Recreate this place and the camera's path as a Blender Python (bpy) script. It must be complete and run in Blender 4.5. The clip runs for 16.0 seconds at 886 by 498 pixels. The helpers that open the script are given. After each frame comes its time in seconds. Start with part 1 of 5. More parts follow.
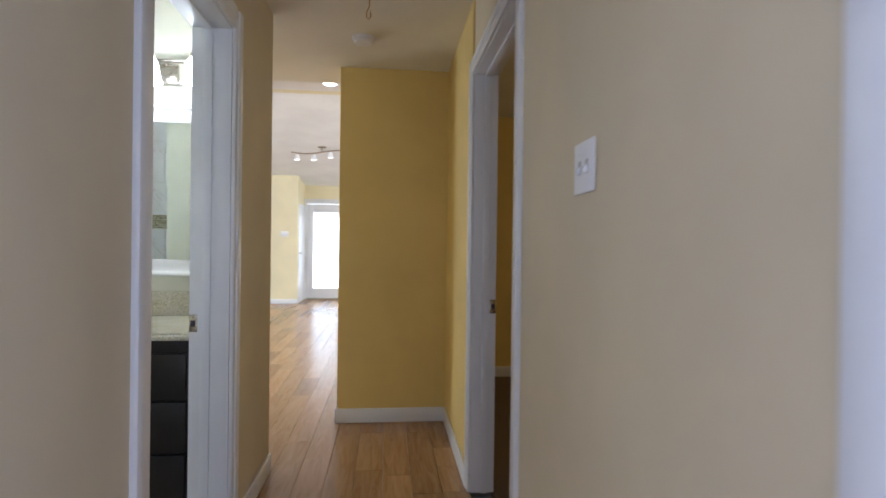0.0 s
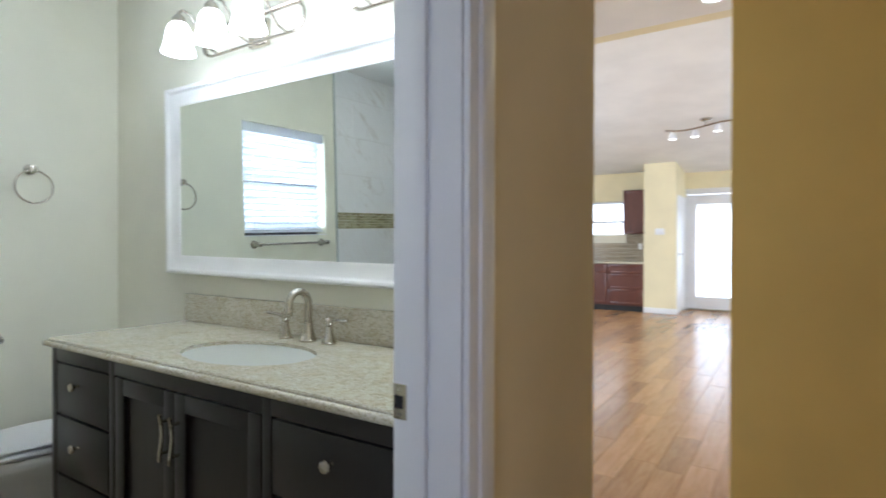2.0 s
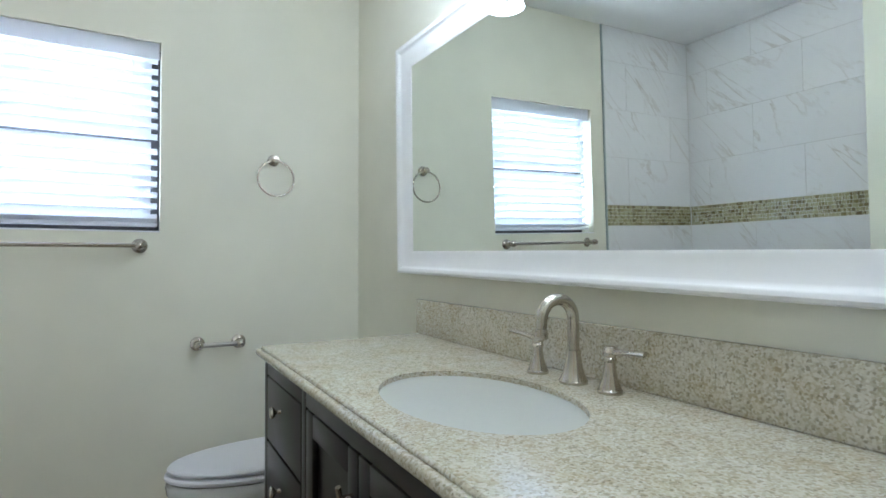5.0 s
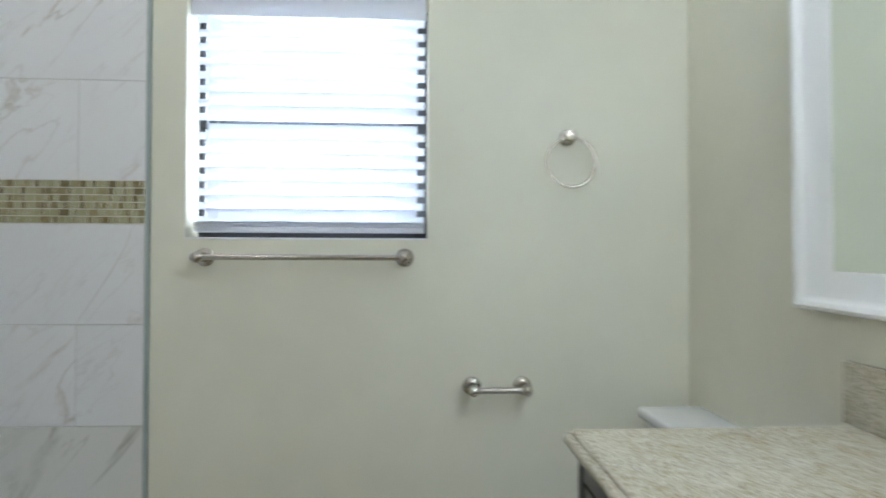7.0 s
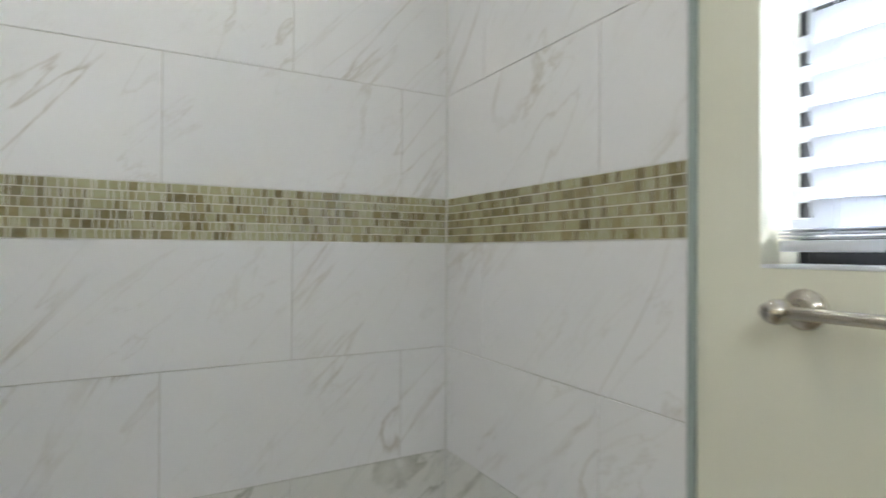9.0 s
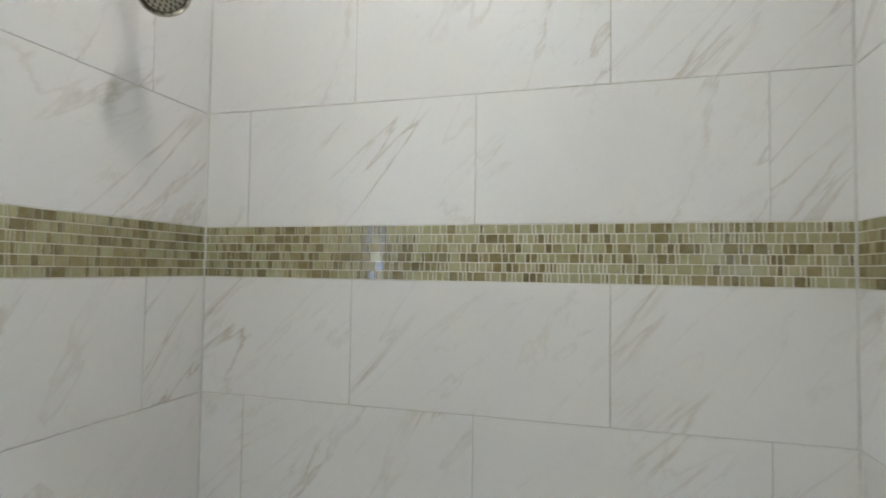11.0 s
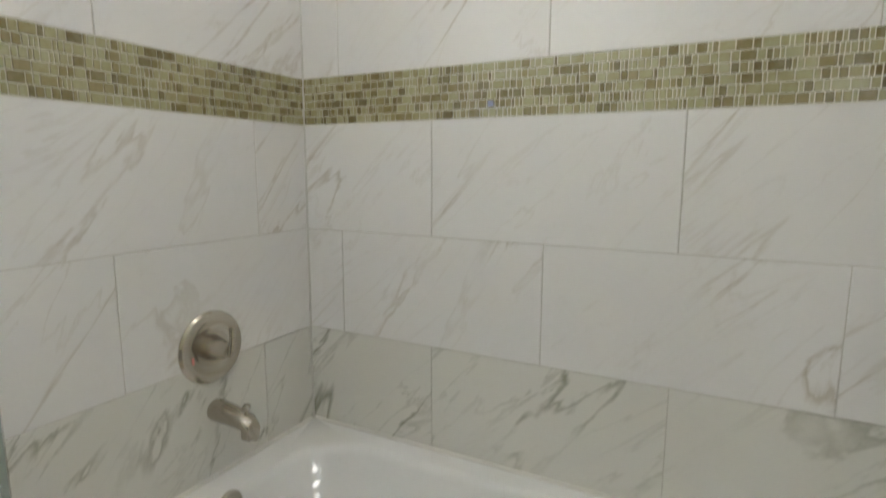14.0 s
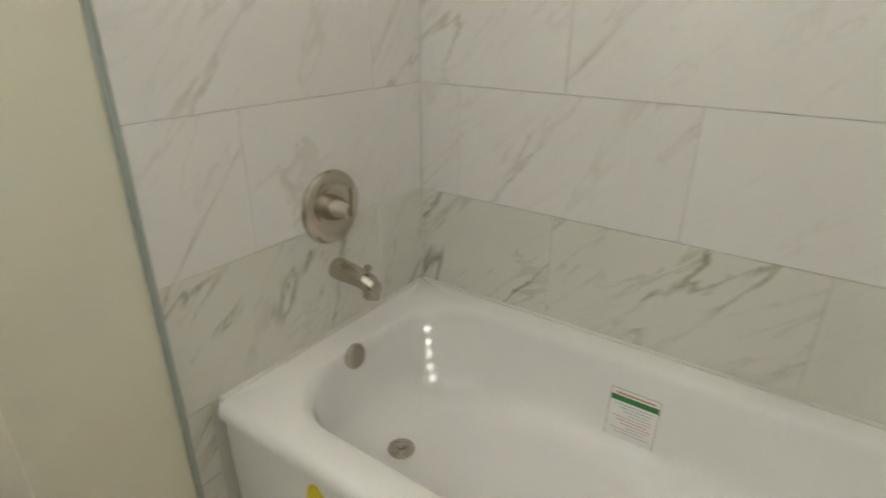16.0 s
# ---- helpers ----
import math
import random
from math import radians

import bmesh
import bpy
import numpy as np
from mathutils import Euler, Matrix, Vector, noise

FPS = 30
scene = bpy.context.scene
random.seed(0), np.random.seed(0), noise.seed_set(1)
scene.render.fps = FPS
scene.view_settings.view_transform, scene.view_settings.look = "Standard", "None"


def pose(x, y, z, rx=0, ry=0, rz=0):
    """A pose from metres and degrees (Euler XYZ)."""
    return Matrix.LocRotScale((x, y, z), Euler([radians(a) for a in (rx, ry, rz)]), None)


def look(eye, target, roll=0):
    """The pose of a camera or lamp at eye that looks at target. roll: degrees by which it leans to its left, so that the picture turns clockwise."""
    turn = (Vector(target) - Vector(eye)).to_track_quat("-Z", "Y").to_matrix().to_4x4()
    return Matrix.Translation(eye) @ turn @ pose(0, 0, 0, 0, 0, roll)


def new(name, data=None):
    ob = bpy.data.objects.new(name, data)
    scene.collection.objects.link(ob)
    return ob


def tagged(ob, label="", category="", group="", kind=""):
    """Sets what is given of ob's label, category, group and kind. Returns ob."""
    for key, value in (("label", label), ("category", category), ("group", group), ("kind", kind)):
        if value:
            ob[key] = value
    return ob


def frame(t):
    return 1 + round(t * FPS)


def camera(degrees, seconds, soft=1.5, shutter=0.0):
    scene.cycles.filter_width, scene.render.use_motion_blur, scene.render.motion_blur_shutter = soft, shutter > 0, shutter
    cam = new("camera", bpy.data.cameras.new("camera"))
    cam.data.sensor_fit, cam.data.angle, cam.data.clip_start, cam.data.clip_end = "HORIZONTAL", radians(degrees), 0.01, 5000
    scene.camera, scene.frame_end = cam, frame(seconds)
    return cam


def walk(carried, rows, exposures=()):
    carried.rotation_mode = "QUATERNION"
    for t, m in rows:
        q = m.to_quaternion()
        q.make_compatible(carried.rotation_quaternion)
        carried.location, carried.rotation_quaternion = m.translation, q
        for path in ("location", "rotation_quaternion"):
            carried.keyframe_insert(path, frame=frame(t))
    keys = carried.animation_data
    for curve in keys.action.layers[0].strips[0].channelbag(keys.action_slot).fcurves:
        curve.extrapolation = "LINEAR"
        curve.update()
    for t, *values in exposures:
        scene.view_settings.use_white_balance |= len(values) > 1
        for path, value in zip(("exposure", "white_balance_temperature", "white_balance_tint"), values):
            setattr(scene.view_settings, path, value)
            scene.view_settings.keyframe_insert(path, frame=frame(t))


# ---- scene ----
cam = camera(78.6, 16.0, soft=1.6, shutter=0.4)
PATH = [
    (0, (0.095, -0.248, 1.242), (0.297, 1.742, 1.236), 0.7),
    (0.5, (0.13, 0.166, 1.241), (0.139, 2.166, 1.232), 0.6),
    (1, (0.145, 0.578, 1.234), (-0.125, 2.56, 1.223), 0.3),
    (1.5, (0.108, 0.925, 1.232), (-0.567, 2.807, 1.221), -0.1),
    (2, (-0.035, 1.186, 1.229), (-1.127, 2.862, 1.216), 0.1),
    (2.5, (-0.214, 1.358, 1.227), (-1.534, 2.86, 1.211), 0.2),
    (3, (-0.39, 1.537, 1.232), (-1.962, 2.774, 1.194), -0.0),
    (3.2, (-0.459, 1.583, 1.232), (-2.094, 2.734, 1.188), -0.1),
    (5.3, (-0.665, 1.746, 1.143), (-2.414, 2.715, 1.184), -0.0),
    (5.5, (-0.692, 1.733, 1.164), (-2.458, 2.671, 1.203), 0.0),
    (6, (-0.853, 1.776, 1.201), (-2.73, 2.467, 1.23), -0.1),
    (6.5, (-1.112, 1.791, 1.198), (-3.072, 2.188, 1.233), -0.0),
    (7, (-1.4, 1.794, 1.209), (-3.397, 1.898, 1.235), 0.2),
    (7.5, (-1.653, 1.82, 1.239), (-3.591, 1.324, 1.243), 0.2),
    (8, (-1.948, 1.759, 1.266), (-3.714, 0.82, 1.26), 0.3),
    (8.5, (-2.13, 1.678, 1.279), (-3.598, 0.32, 1.274), -0.1),
    (9, (-2.315, 1.562, 1.282), (-3.277, -0.191, 1.289), 0.3),
    (9.5, (-2.457, 1.482, 1.309), (-2.969, -0.451, 1.301), 0.3),
    (10, (-2.556, 1.458, 1.319), (-2.68, -0.538, 1.32), 0.3),
    (10.2, (-2.575, 1.436, 1.31), (-2.538, -0.563, 1.333), 0.5),
    (12.3, (-2.671, 1.352, 1.375), (-1.754, -0.422, 1.485), 0.6),
    (12.5, (-2.686, 1.353, 1.367), (-1.749, -0.412, 1.458), 0.5),
    (13, (-2.73, 1.379, 1.293), (-1.78, -0.378, 1.406), 0.4),
    (13.5, (-2.738, 1.408, 1.237), (-1.798, -0.358, 1.26), 0.3),
    (14, (-2.732, 1.414, 1.181), (-1.819, -0.34, 0.884), 0.2),
    (14.5, (-2.717, 1.417, 1.154), (-1.866, -0.3, 0.581), 0.1),
    (15, (-2.72, 1.417, 1.137), (-1.901, -0.249, 0.393), -0.0),
    (15.5, (-2.646, 1.411, 1.146), (-1.821, -0.228, 0.35), -0.1),
    (16, (-2.56, 1.401, 1.169), (-1.51, -0.106, 0.375), 0.4),
]
walk(cam, [(t, look(eye, target, roll)) for t, eye, target, roll in PATH],
     exposures=[(0.0, -0.06, 5650, 10), (0.5, 0.06, 5620, 10), (1.0, 0.06, 5600, 10), (1.5, 0.1, 5600, 10), (2.5, 0.0, 5450, 10), (5.5, 0.0, 5400, 10), (8.0, 0.0, 5800, 10), (10.0, 0.13, 6050, 10), (12.5, 0.11, 6100, 10), (13.5, 0.14, 6280, 10), (15.0, 0.24, 6650, 10), (16.0, 0.22, 6900, 10)])

# ---- world and daylight ----
world = bpy.data.worlds.new("world")
scene.world = world
world.use_nodes = True
wn = world.node_tree
sky = wn.nodes.new("ShaderNodeTexSky")
sky.sky_type, sky.sun_disc = "NISHITA", False
sky.sun_elevation, sky.sun_rotation = radians(34.6), radians(299.7)
wn.links.new(sky.outputs[0], wn.nodes["Background"].inputs[0])
wn.nodes["Background"].inputs[1].default_value = 0.12

sun_data = bpy.data.lights.new("sun", "SUN")
sun_data.energy, sun_data.angle, sun_data.color = 5.0, radians(0.5), (1.0, 0.98, 0.95)
sun = new("sun", sun_data)
sun.matrix_world = look((0, 0, 8), (1.467, -0.837, 8 - 1.232))


def area_lamp(name, eye, target, w, h, power, colour):
    data = bpy.data.lights.new(name, "AREA")
    data.shape, data.size, data.size_y, data.energy, data.color = "RECTANGLE", w, h, power, colour
    lamp = new(name, data)
    lamp.matrix_world = look(eye, target)
    return lamp


def bulb_lamp(name, at, power, colour, radius=0.03):
    data = bpy.data.lights.new(name, "POINT")
    data.energy, data.color, data.shadow_soft_size = power, colour, radius
    lamp = new(name, data)
    lamp.location = at
    return lamp


DAY = (0.86, 0.93, 1.0)
area_lamp("bathroom_window_daylight", (-3.212, 1.465, 1.815), (0, 1.465, 1.815), 0.63, 0.28, 9.6, DAY)
area_lamp("bathroom_window_daylight", (-3.212, 1.465, 1.478), (0, 1.465, 1.478), 0.63, 0.30, 10.4, DAY)
# Two fill lamps added to brighten the living room; the side walls have no windows.
area_lamp("living_east_daylight", (3.9, 8.0, 1.6), (0, 8.0, 1.4), 2.4, 1.6, 240.0, DAY)
area_lamp("living_west_daylight", (-5.9, 7.0, 1.6), (0, 7.5, 1.4), 2.4, 1.6, 190.0, DAY)
# Two unseen fill lamps added behind the camera to cool the near walls.
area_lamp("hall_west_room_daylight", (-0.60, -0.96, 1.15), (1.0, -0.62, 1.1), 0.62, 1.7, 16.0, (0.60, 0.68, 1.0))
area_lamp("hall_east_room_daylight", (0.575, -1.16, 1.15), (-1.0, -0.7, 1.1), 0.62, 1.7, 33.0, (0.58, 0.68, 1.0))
# Warm fill added in the bedroom before a solid wall, its source unseen.
area_lamp("bedroom_daylight", (3.9, 2.6, 1.5), (0, 3.2, 1.0), 1.2, 1.2, 13.0, (1.0, 0.76, 0.42))
LAMP_X = (-2.145, -1.925, -1.705, -1.27, -1.05, -0.83)
for lx in LAMP_X:
    bulb_lamp("vanity_bulb", (lx, 2.45, 2.03), 1.8, (0.90, 0.96, 1.0), 0.03)
SHOWER_CAN = (-2.20, 0.74)
# The third can is an unseen extra, added to warm the hall walls.
HALL_CANS = ((-0.72, 4.65, 2.75), (-0.46, 4.87, 2.75), (-1.15, 3.3, 2.50))


def can_lamp(name, x, y, z, power, colour):
    data = bpy.data.lights.new(name, "AREA")
    data.shape, data.size, data.energy, data.color = "DISK", 0.08, power, colour
    lamp = new(name, data)
    lamp.location = (x, y, z)
    return lamp


can_lamp("shower_can_bulb", *SHOWER_CAN, 2.578, 3.7, (1.0, 0.92, 0.80))
for cx, cy, cz in HALL_CANS:
    can_lamp("can_bulb", cx, cy, cz - 0.012, 2.6, (1.0, 0.80, 0.46))


# ---- materials ----
def shader(name, colour, rough=0.5, metal=0.0, spec=0.5):
    m = bpy.data.materials.new(name)
    m.use_nodes = True
    b = m.node_tree.nodes["Principled BSDF"]
    b.inputs["Base Color"].default_value = (*colour, 1)
    b.inputs["Roughness"].default_value = rough
    b.inputs["Metallic"].default_value = metal
    b.inputs["Specular IOR Level"].default_value = spec
    return m, m.node_tree, b


def node(tree, kind, **values):
    n = tree.nodes.new(kind)
    for key, value in values.items():
        n.inputs[key.replace("_", " ")].default_value = value
    return n


def coords(tree, scale=(1, 1, 1), turn=(0, 0, 0), own=False, spread=0.0):
    """World-size coordinates; with spread each object takes its own stretch of the pattern."""
    tc = tree.nodes.new("ShaderNodeTexCoord")
    src = tc.outputs["Object"]
    if not own:
        geo = tree.nodes.new("ShaderNodeNewGeometry")
        src = geo.outputs["Position"]
    if spread:
        info = tree.nodes.new("ShaderNodeObjectInfo")
        mul = tree.nodes.new("ShaderNodeVectorMath")
        mul.operation = "MULTIPLY_ADD"
        comb = tree.nodes.new("ShaderNodeCombineXYZ")
        for k in range(3):
            tree.links.new(info.outputs["Random"], comb.inputs[k])
        mul.inputs[1].default_value = (spread, spread * 0.7, spread * 1.3)
        tree.links.new(comb.outputs[0], mul.inputs[0])
        tree.links.new(src, mul.inputs[2])
        src = mul.outputs[0]
    mp = tree.nodes.new("ShaderNodeMapping")
    mp.inputs["Scale"].default_value = scale
    mp.inputs["Rotation"].default_value = turn
    tree.links.new(src, mp.inputs["Vector"])
    return mp.outputs[0]


def noise_of(tree, vec, scale, detail=4.0, rough=0.55, distort=0.0):
    n = node(tree, "ShaderNodeTexNoise", Scale=scale, Detail=detail, Roughness=rough, Distortion=distort)
    tree.links.new(vec, n.inputs["Vector"])
    return n.outputs["Fac"]


def ramp(tree, fac, *stops):
    r = tree.nodes.new("ShaderNodeValToRGB")
    e = r.color_ramp.elements
    while len(e) < len(stops):
        e.new(0.5)
    for k, (at, c) in enumerate(stops):
        e[k].position = at
        e[k].color = (*c, 1) if len(c) == 3 else c
    tree.links.new(fac, r.inputs[0])
    return r.outputs[0]


def mix(tree, fac, a, b, mode="MIX"):
    n = tree.nodes.new("ShaderNodeMix")
    n.data_type, n.blend_type = "RGBA", mode
    for value, slot in ((fac, 0), (a, 6), (b, 7)):
        if hasattr(value, "is_output"):
            tree.links.new(value, n.inputs[slot])
        else:
            n.inputs[slot].default_value = value if slot == 0 else (*value, 1)
    return n.outputs[2]


def bump(tree, b, height, strength=0.1, distance=0.002):
    n = tree.nodes.new("ShaderNodeBump")
    n.inputs["Strength"].default_value, n.inputs["Distance"].default_value = strength, distance
    tree.links.new(height, n.inputs["Height"])
    tree.links.new(n.outputs[0], b.inputs["Normal"])


def paint(name, colour, rough=0.6, relief=0.12, grain=220.0):
    m, t, b = shader(name, colour, rough, spec=0.35)
    v = coords(t)
    big = noise_of(t, v, 1.7, 3)
    fine = noise_of(t, v, grain, 3)
    dark = tuple(c * 0.94 for c in colour)
    lite = tuple(min(1, c * 1.03) for c in colour)
    t.links.new(ramp(t, big, (0.35, dark), (0.65, lite)), b.inputs["Base Color"])
    bump(t, b, fine, relief, 0.0015)
    return m


def metal(name, colour, rough, brushed=True):
    m, t, b = shader(name, colour, rough, 1.0)
    v = coords(t, own=True)
    f = noise_of(t, v, 30.0, 3)
    r = node(t, "ShaderNodeMapRange", To_Min=rough * 0.9, To_Max=rough * 1.12)
    t.links.new(f, r.inputs["Value"])
    t.links.new(r.outputs[0], b.inputs["Roughness"])
    return m


def marble(name, base, vein, strong, wide):
    """Glazed porcelain with diagonal veins; every tile shows its own stretch."""
    m, t, b = shader(name, base, 0.30, spec=0.5)
    v = coords(t, (1, 1, 1), (0, 0, 0), own=True, spread=9.0)
    turn = t.nodes.new("ShaderNodeMapping")
    turn.inputs["Rotation"].default_value = (0, radians(46), 0)
    t.links.new(v, turn.inputs["Vector"])
    squash = t.nodes.new("ShaderNodeMapping")
    squash.inputs["Scale"].default_value = (0.42, 1.0, 2.4)
    t.links.new(turn.outputs[0], squash.inputs["Vector"])
    n1 = noise_of(t, squash.outputs[0], 1.15, 8, 0.54, 0.85)
    n2 = noise_of(t, squash.outputs[0], 2.4, 8, 0.56, 0.9)
    cloud = noise_of(t, v, 2.6, 4)
    mid = 0.5
    line1 = ramp(t, n1, (mid - wide, (0, 0, 0)), (mid, (1, 1, 1)), (mid + wide * 0.5, (0, 0, 0)))
    line2 = ramp(t, n2, (mid - wide * 0.5, (0, 0, 0)), (mid, (0.42, 0.42, 0.42)), (mid + wide * 0.9, (0, 0, 0)))
    fade = ramp(t, cloud, (0.40, (0.10, 0.10, 0.10)), (0.62, (1, 1, 1)))
    lines = mix(t, 1.0, mix(t, 1.0, line1, line2, "ADD"), fade, "MULTIPLY")
    power = mix(t, 1.0, lines, (strong, strong, strong), "MULTIPLY")
    soft = ramp(t, cloud, (0.3, tuple(c * 0.965 for c in base)), (0.7, base))
    bw = t.nodes.new("ShaderNodeRGBToBW")
    t.links.new(power, bw.inputs[0])
    t.links.new(mix(t, bw.outputs[0], soft, vein), b.inputs["Base Color"])
    return m


M_bath = paint("bath_wall_paint", (0.73, 0.71, 0.575), 0.5)
M_hall = paint("hall_wall_paint", (0.68, 0.58, 0.40), 0.55)
# Wall paint made yellower: the warm light is put into its colour.
M_warm_lit = paint("warm_lit_paint", (0.74, 0.55, 0.185), 0.55)
M_living = paint("living_wall_paint", (0.80, 0.72, 0.48), 0.55)
M_ceil = paint("ceiling_paint", (0.80, 0.79, 0.76), 0.7, 0.25, 140.0)
M_hallceil = paint("hall_ceiling_paint", (0.78, 0.74, 0.64), 0.7, 0.25, 140.0)
M_trim = paint("white_trim_paint", (0.80, 0.80, 0.81), 0.28, 0.05, 120.0)
M_mframe = paint("mirror_frame_paint", (0.80, 0.785, 0.74), 0.3, 0.08, 60.0)
M_marble = marble("marble_tile", (0.76, 0.745, 0.725), (0.47, 0.42, 0.34), 0.75, 0.013)
M_marble_bold = marble("bold_marble_tile", (0.68, 0.665, 0.61), (0.30, 0.295, 0.23), 1.0, 0.019)
M_grout = paint("grout", (0.58, 0.555, 0.50), 0.85)
M_nickel = metal("brushed_nickel", (0.50, 0.46, 0.395), 0.21)
M_caulk = paint("white_caulk", (0.66, 0.645, 0.60), 0.5)
M_chrome = metal("chrome", (0.75, 0.76, 0.77), 0.10)
M_steel = metal("dark_steel", (0.42, 0.39, 0.33), 0.35)
M_mirror, _, _ = shader("mirror_silver", (0.86, 0.91, 0.89), 0.0, 1.0)
M_tub, _, _ = shader("tub_enamel", (0.80, 0.795, 0.78), 0.012)
M_china, _, _ = shader("white_china", (0.72, 0.72, 0.70), 0.05)
# White china with its colour darkened, as the bulbs overlight the basin.
M_basin, _, _ = shader("dimmed_china", (0.54, 0.545, 0.49), 0.05)
M_plastic, _, _ = shader("white_plastic", (0.80, 0.80, 0.82), 0.3)
M_nozzle, _, _ = shader("nozzle_rubber", (0.10, 0.085, 0.06), 0.6)
M_black, _, _ = shader("near_black", (0.012, 0.012, 0.013), 0.6)
M_green, _, _ = shader("label_green", (0.02, 0.19, 0.04), 0.5)
M_paper, _, _ = shader("label_paper", (0.78, 0.78, 0.76), 0.45)
# Grey for the label print, and for shade painted round the switch toggles.
M_print_shade, _, _ = shader("grey_print_and_slot_shade", (0.42, 0.42, 0.42), 0.5)
M_red, _, _ = shader("red_print", (0.62, 0.22, 0.19), 0.5)
M_blue, _, _ = shader("blue_print", (0.05, 0.09, 0.40), 0.5)
M_yellow, _, _ = shader("yellow_sticker", (0.70, 0.55, 0.01), 0.45)
M_carpet = paint("brown_carpet", (0.16, 0.115, 0.075), 0.95, 0.9, 300.0)


def granite_mat():
    m, t, b = shader("beige_granite", (0.5, 0.45, 0.35), 0.10)
    v = coords(t)
    vor = node(t, "ShaderNodeTexVoronoi", Scale=250.0)
    t.links.new(v, vor.inputs["Vector"])
    bw = t.nodes.new("ShaderNodeRGBToBW")
    t.links.new(vor.outputs["Color"], bw.inputs[0])
    crystals = ramp(t, bw.outputs[0], (0.12, (0.17, 0.135, 0.08)), (0.26, (0.37, 0.32, 0.21)), (0.5, (0.53, 0.485, 0.36)), (0.8, (0.67, 0.635, 0.525)))
    drift = noise_of(t, v, 14.0, 5, 0.7, 0.6)
    tone = ramp(t, drift, (0.30, (0.42, 0.335, 0.18)), (0.5, (0.53, 0.49, 0.37)), (0.72, (0.64, 0.62, 0.54)))
    t.links.new(mix(t, 0.42, crystals, tone), b.inputs["Base Color"])
    return m


M_granite = granite_mat()


def wood(name, dark, light, rough, stretch, spread, turn=(0, 0, 0), tone=True):
    m, t, b = shader(name, light, rough)
    v = coords(t, stretch, turn, own=False, spread=spread)
    grain = noise_of(t, v, 3.0, 8, 0.62, 1.2)
    col = ramp(t, grain, (0.28, dark), (0.5, tuple((a + c) / 2 for a, c in zip(dark, light))), (0.74, light))
    if tone:
        info = t.nodes.new("ShaderNodeObjectInfo")
        isl = t.nodes.new("ShaderNodeNewGeometry")
        both = t.nodes.new("ShaderNodeMath")
        both.operation = "ADD"
        t.links.new(info.outputs["Random"], both.inputs[0])
        t.links.new(isl.outputs["Random Per Island"], both.inputs[1])
        fr = t.nodes.new("ShaderNodeMath")
        fr.operation = "FRACT"
        t.links.new(both.outputs[0], fr.inputs[0])
        shade = ramp(t, fr.outputs[0], (0.0, (0.74, 0.72, 0.70)), (1.0, (1.1, 1.08, 1.05)))
        col = mix(t, 1.0, col, shade, "MULTIPLY")
    t.links.new(col, b.inputs["Base Color"])
    bump(t, b, grain, 0.08, 0.001)
    return m


M_floor = wood("oak_floor_plank", (0.31, 0.165, 0.07), (0.52, 0.32, 0.16), 0.25, (9, 0.9, 9), 7.0)
M_espresso = wood("espresso_cabinet_wood", (0.007, 0.005, 0.0045), (0.014, 0.010, 0.009), 0.36, (12, 12, 1.2), 3.0, tone=False)
M_cherry = wood("cherry_cabinet_wood", (0.075, 0.022, 0.014), (0.15, 0.05, 0.032), 0.35, (12, 12, 1.0), 3.0, tone=False)


def mosaic_mat():
    m, t, b = shader("glass_mosaic", (0.4, 0.38, 0.25), 0.12)
    info = t.nodes.new("ShaderNodeObjectInfo")
    isl = t.nodes.new("ShaderNodeNewGeometry")
    both = t.nodes.new("ShaderNodeMath")
    both.operation = "ADD"
    t.links.new(info.outputs["Random"], both.inputs[0])
    t.links.new(isl.outputs["Random Per Island"], both.inputs[1])
    fr = t.nodes.new("ShaderNodeMath")
    fr.operation = "FRACT"
    t.links.new(both.outputs[0], fr.inputs[0])
    col = ramp(t, fr.outputs[0], (0.0, (0.115, 0.082, 0.018)), (0.30, (0.20, 0.155, 0.042)), (0.42, (0.31, 0.27, 0.115)), (0.65, (0.37, 0.345, 0.175)), (1.0, (0.45, 0.425, 0.255)))
    v = coords(t)
    streak = noise_of(t, v, 60.0, 3)
    col = mix(t, 0.25, col, ramp(t, streak, (0.3, (0.2, 0.17, 0.09)), (0.7, (0.55, 0.54, 0.42))))
    t.links.new(col, b.inputs["Base Color"])
    rr = ramp(t, fr.outputs[0], (0.0, (0.05, 0.05, 0.05)), (0.5, (0.3, 0.3, 0.3)), (1.0, (0.09, 0.09, 0.09)))
    t.links.new(rr, b.inputs["Roughness"])
    return m


M_mosaic = mosaic_mat()
M_mosgrout = paint("pale_mosaic_grout", (0.74, 0.72, 0.62), 0.85)
# Near-black colour stands for the shade of a frame against the daylight.
M_backlit, _, _ = shader("backlit_frame_shade", (0.02, 0.02, 0.022), 0.5)
M_edge, _, _ = shader("grey_green_edge_trim", (0.33, 0.38, 0.35), 0.3)


def glow(name, colour, strength):
    m = bpy.data.materials.new(name)
    m.use_nodes = True
    t = m.node_tree
    t.nodes.clear()
    e = t.nodes.new("ShaderNodeEmission")
    e.inputs[0].default_value, e.inputs[1].default_value = (*colour, 1), strength
    o = t.nodes.new("ShaderNodeOutputMaterial")
    t.links.new(e.outputs[0], o.inputs[0])
    return m


M_outside = glow("bright_daylight_backdrop", (0.90, 0.95, 1.0), 3.4)
M_bulbglass = glow("lit_frosted_glass", (0.97, 0.98, 1.0), 11.0)
M_canlens = glow("lit_can_lens", (1.0, 0.93, 0.8), 6.0)


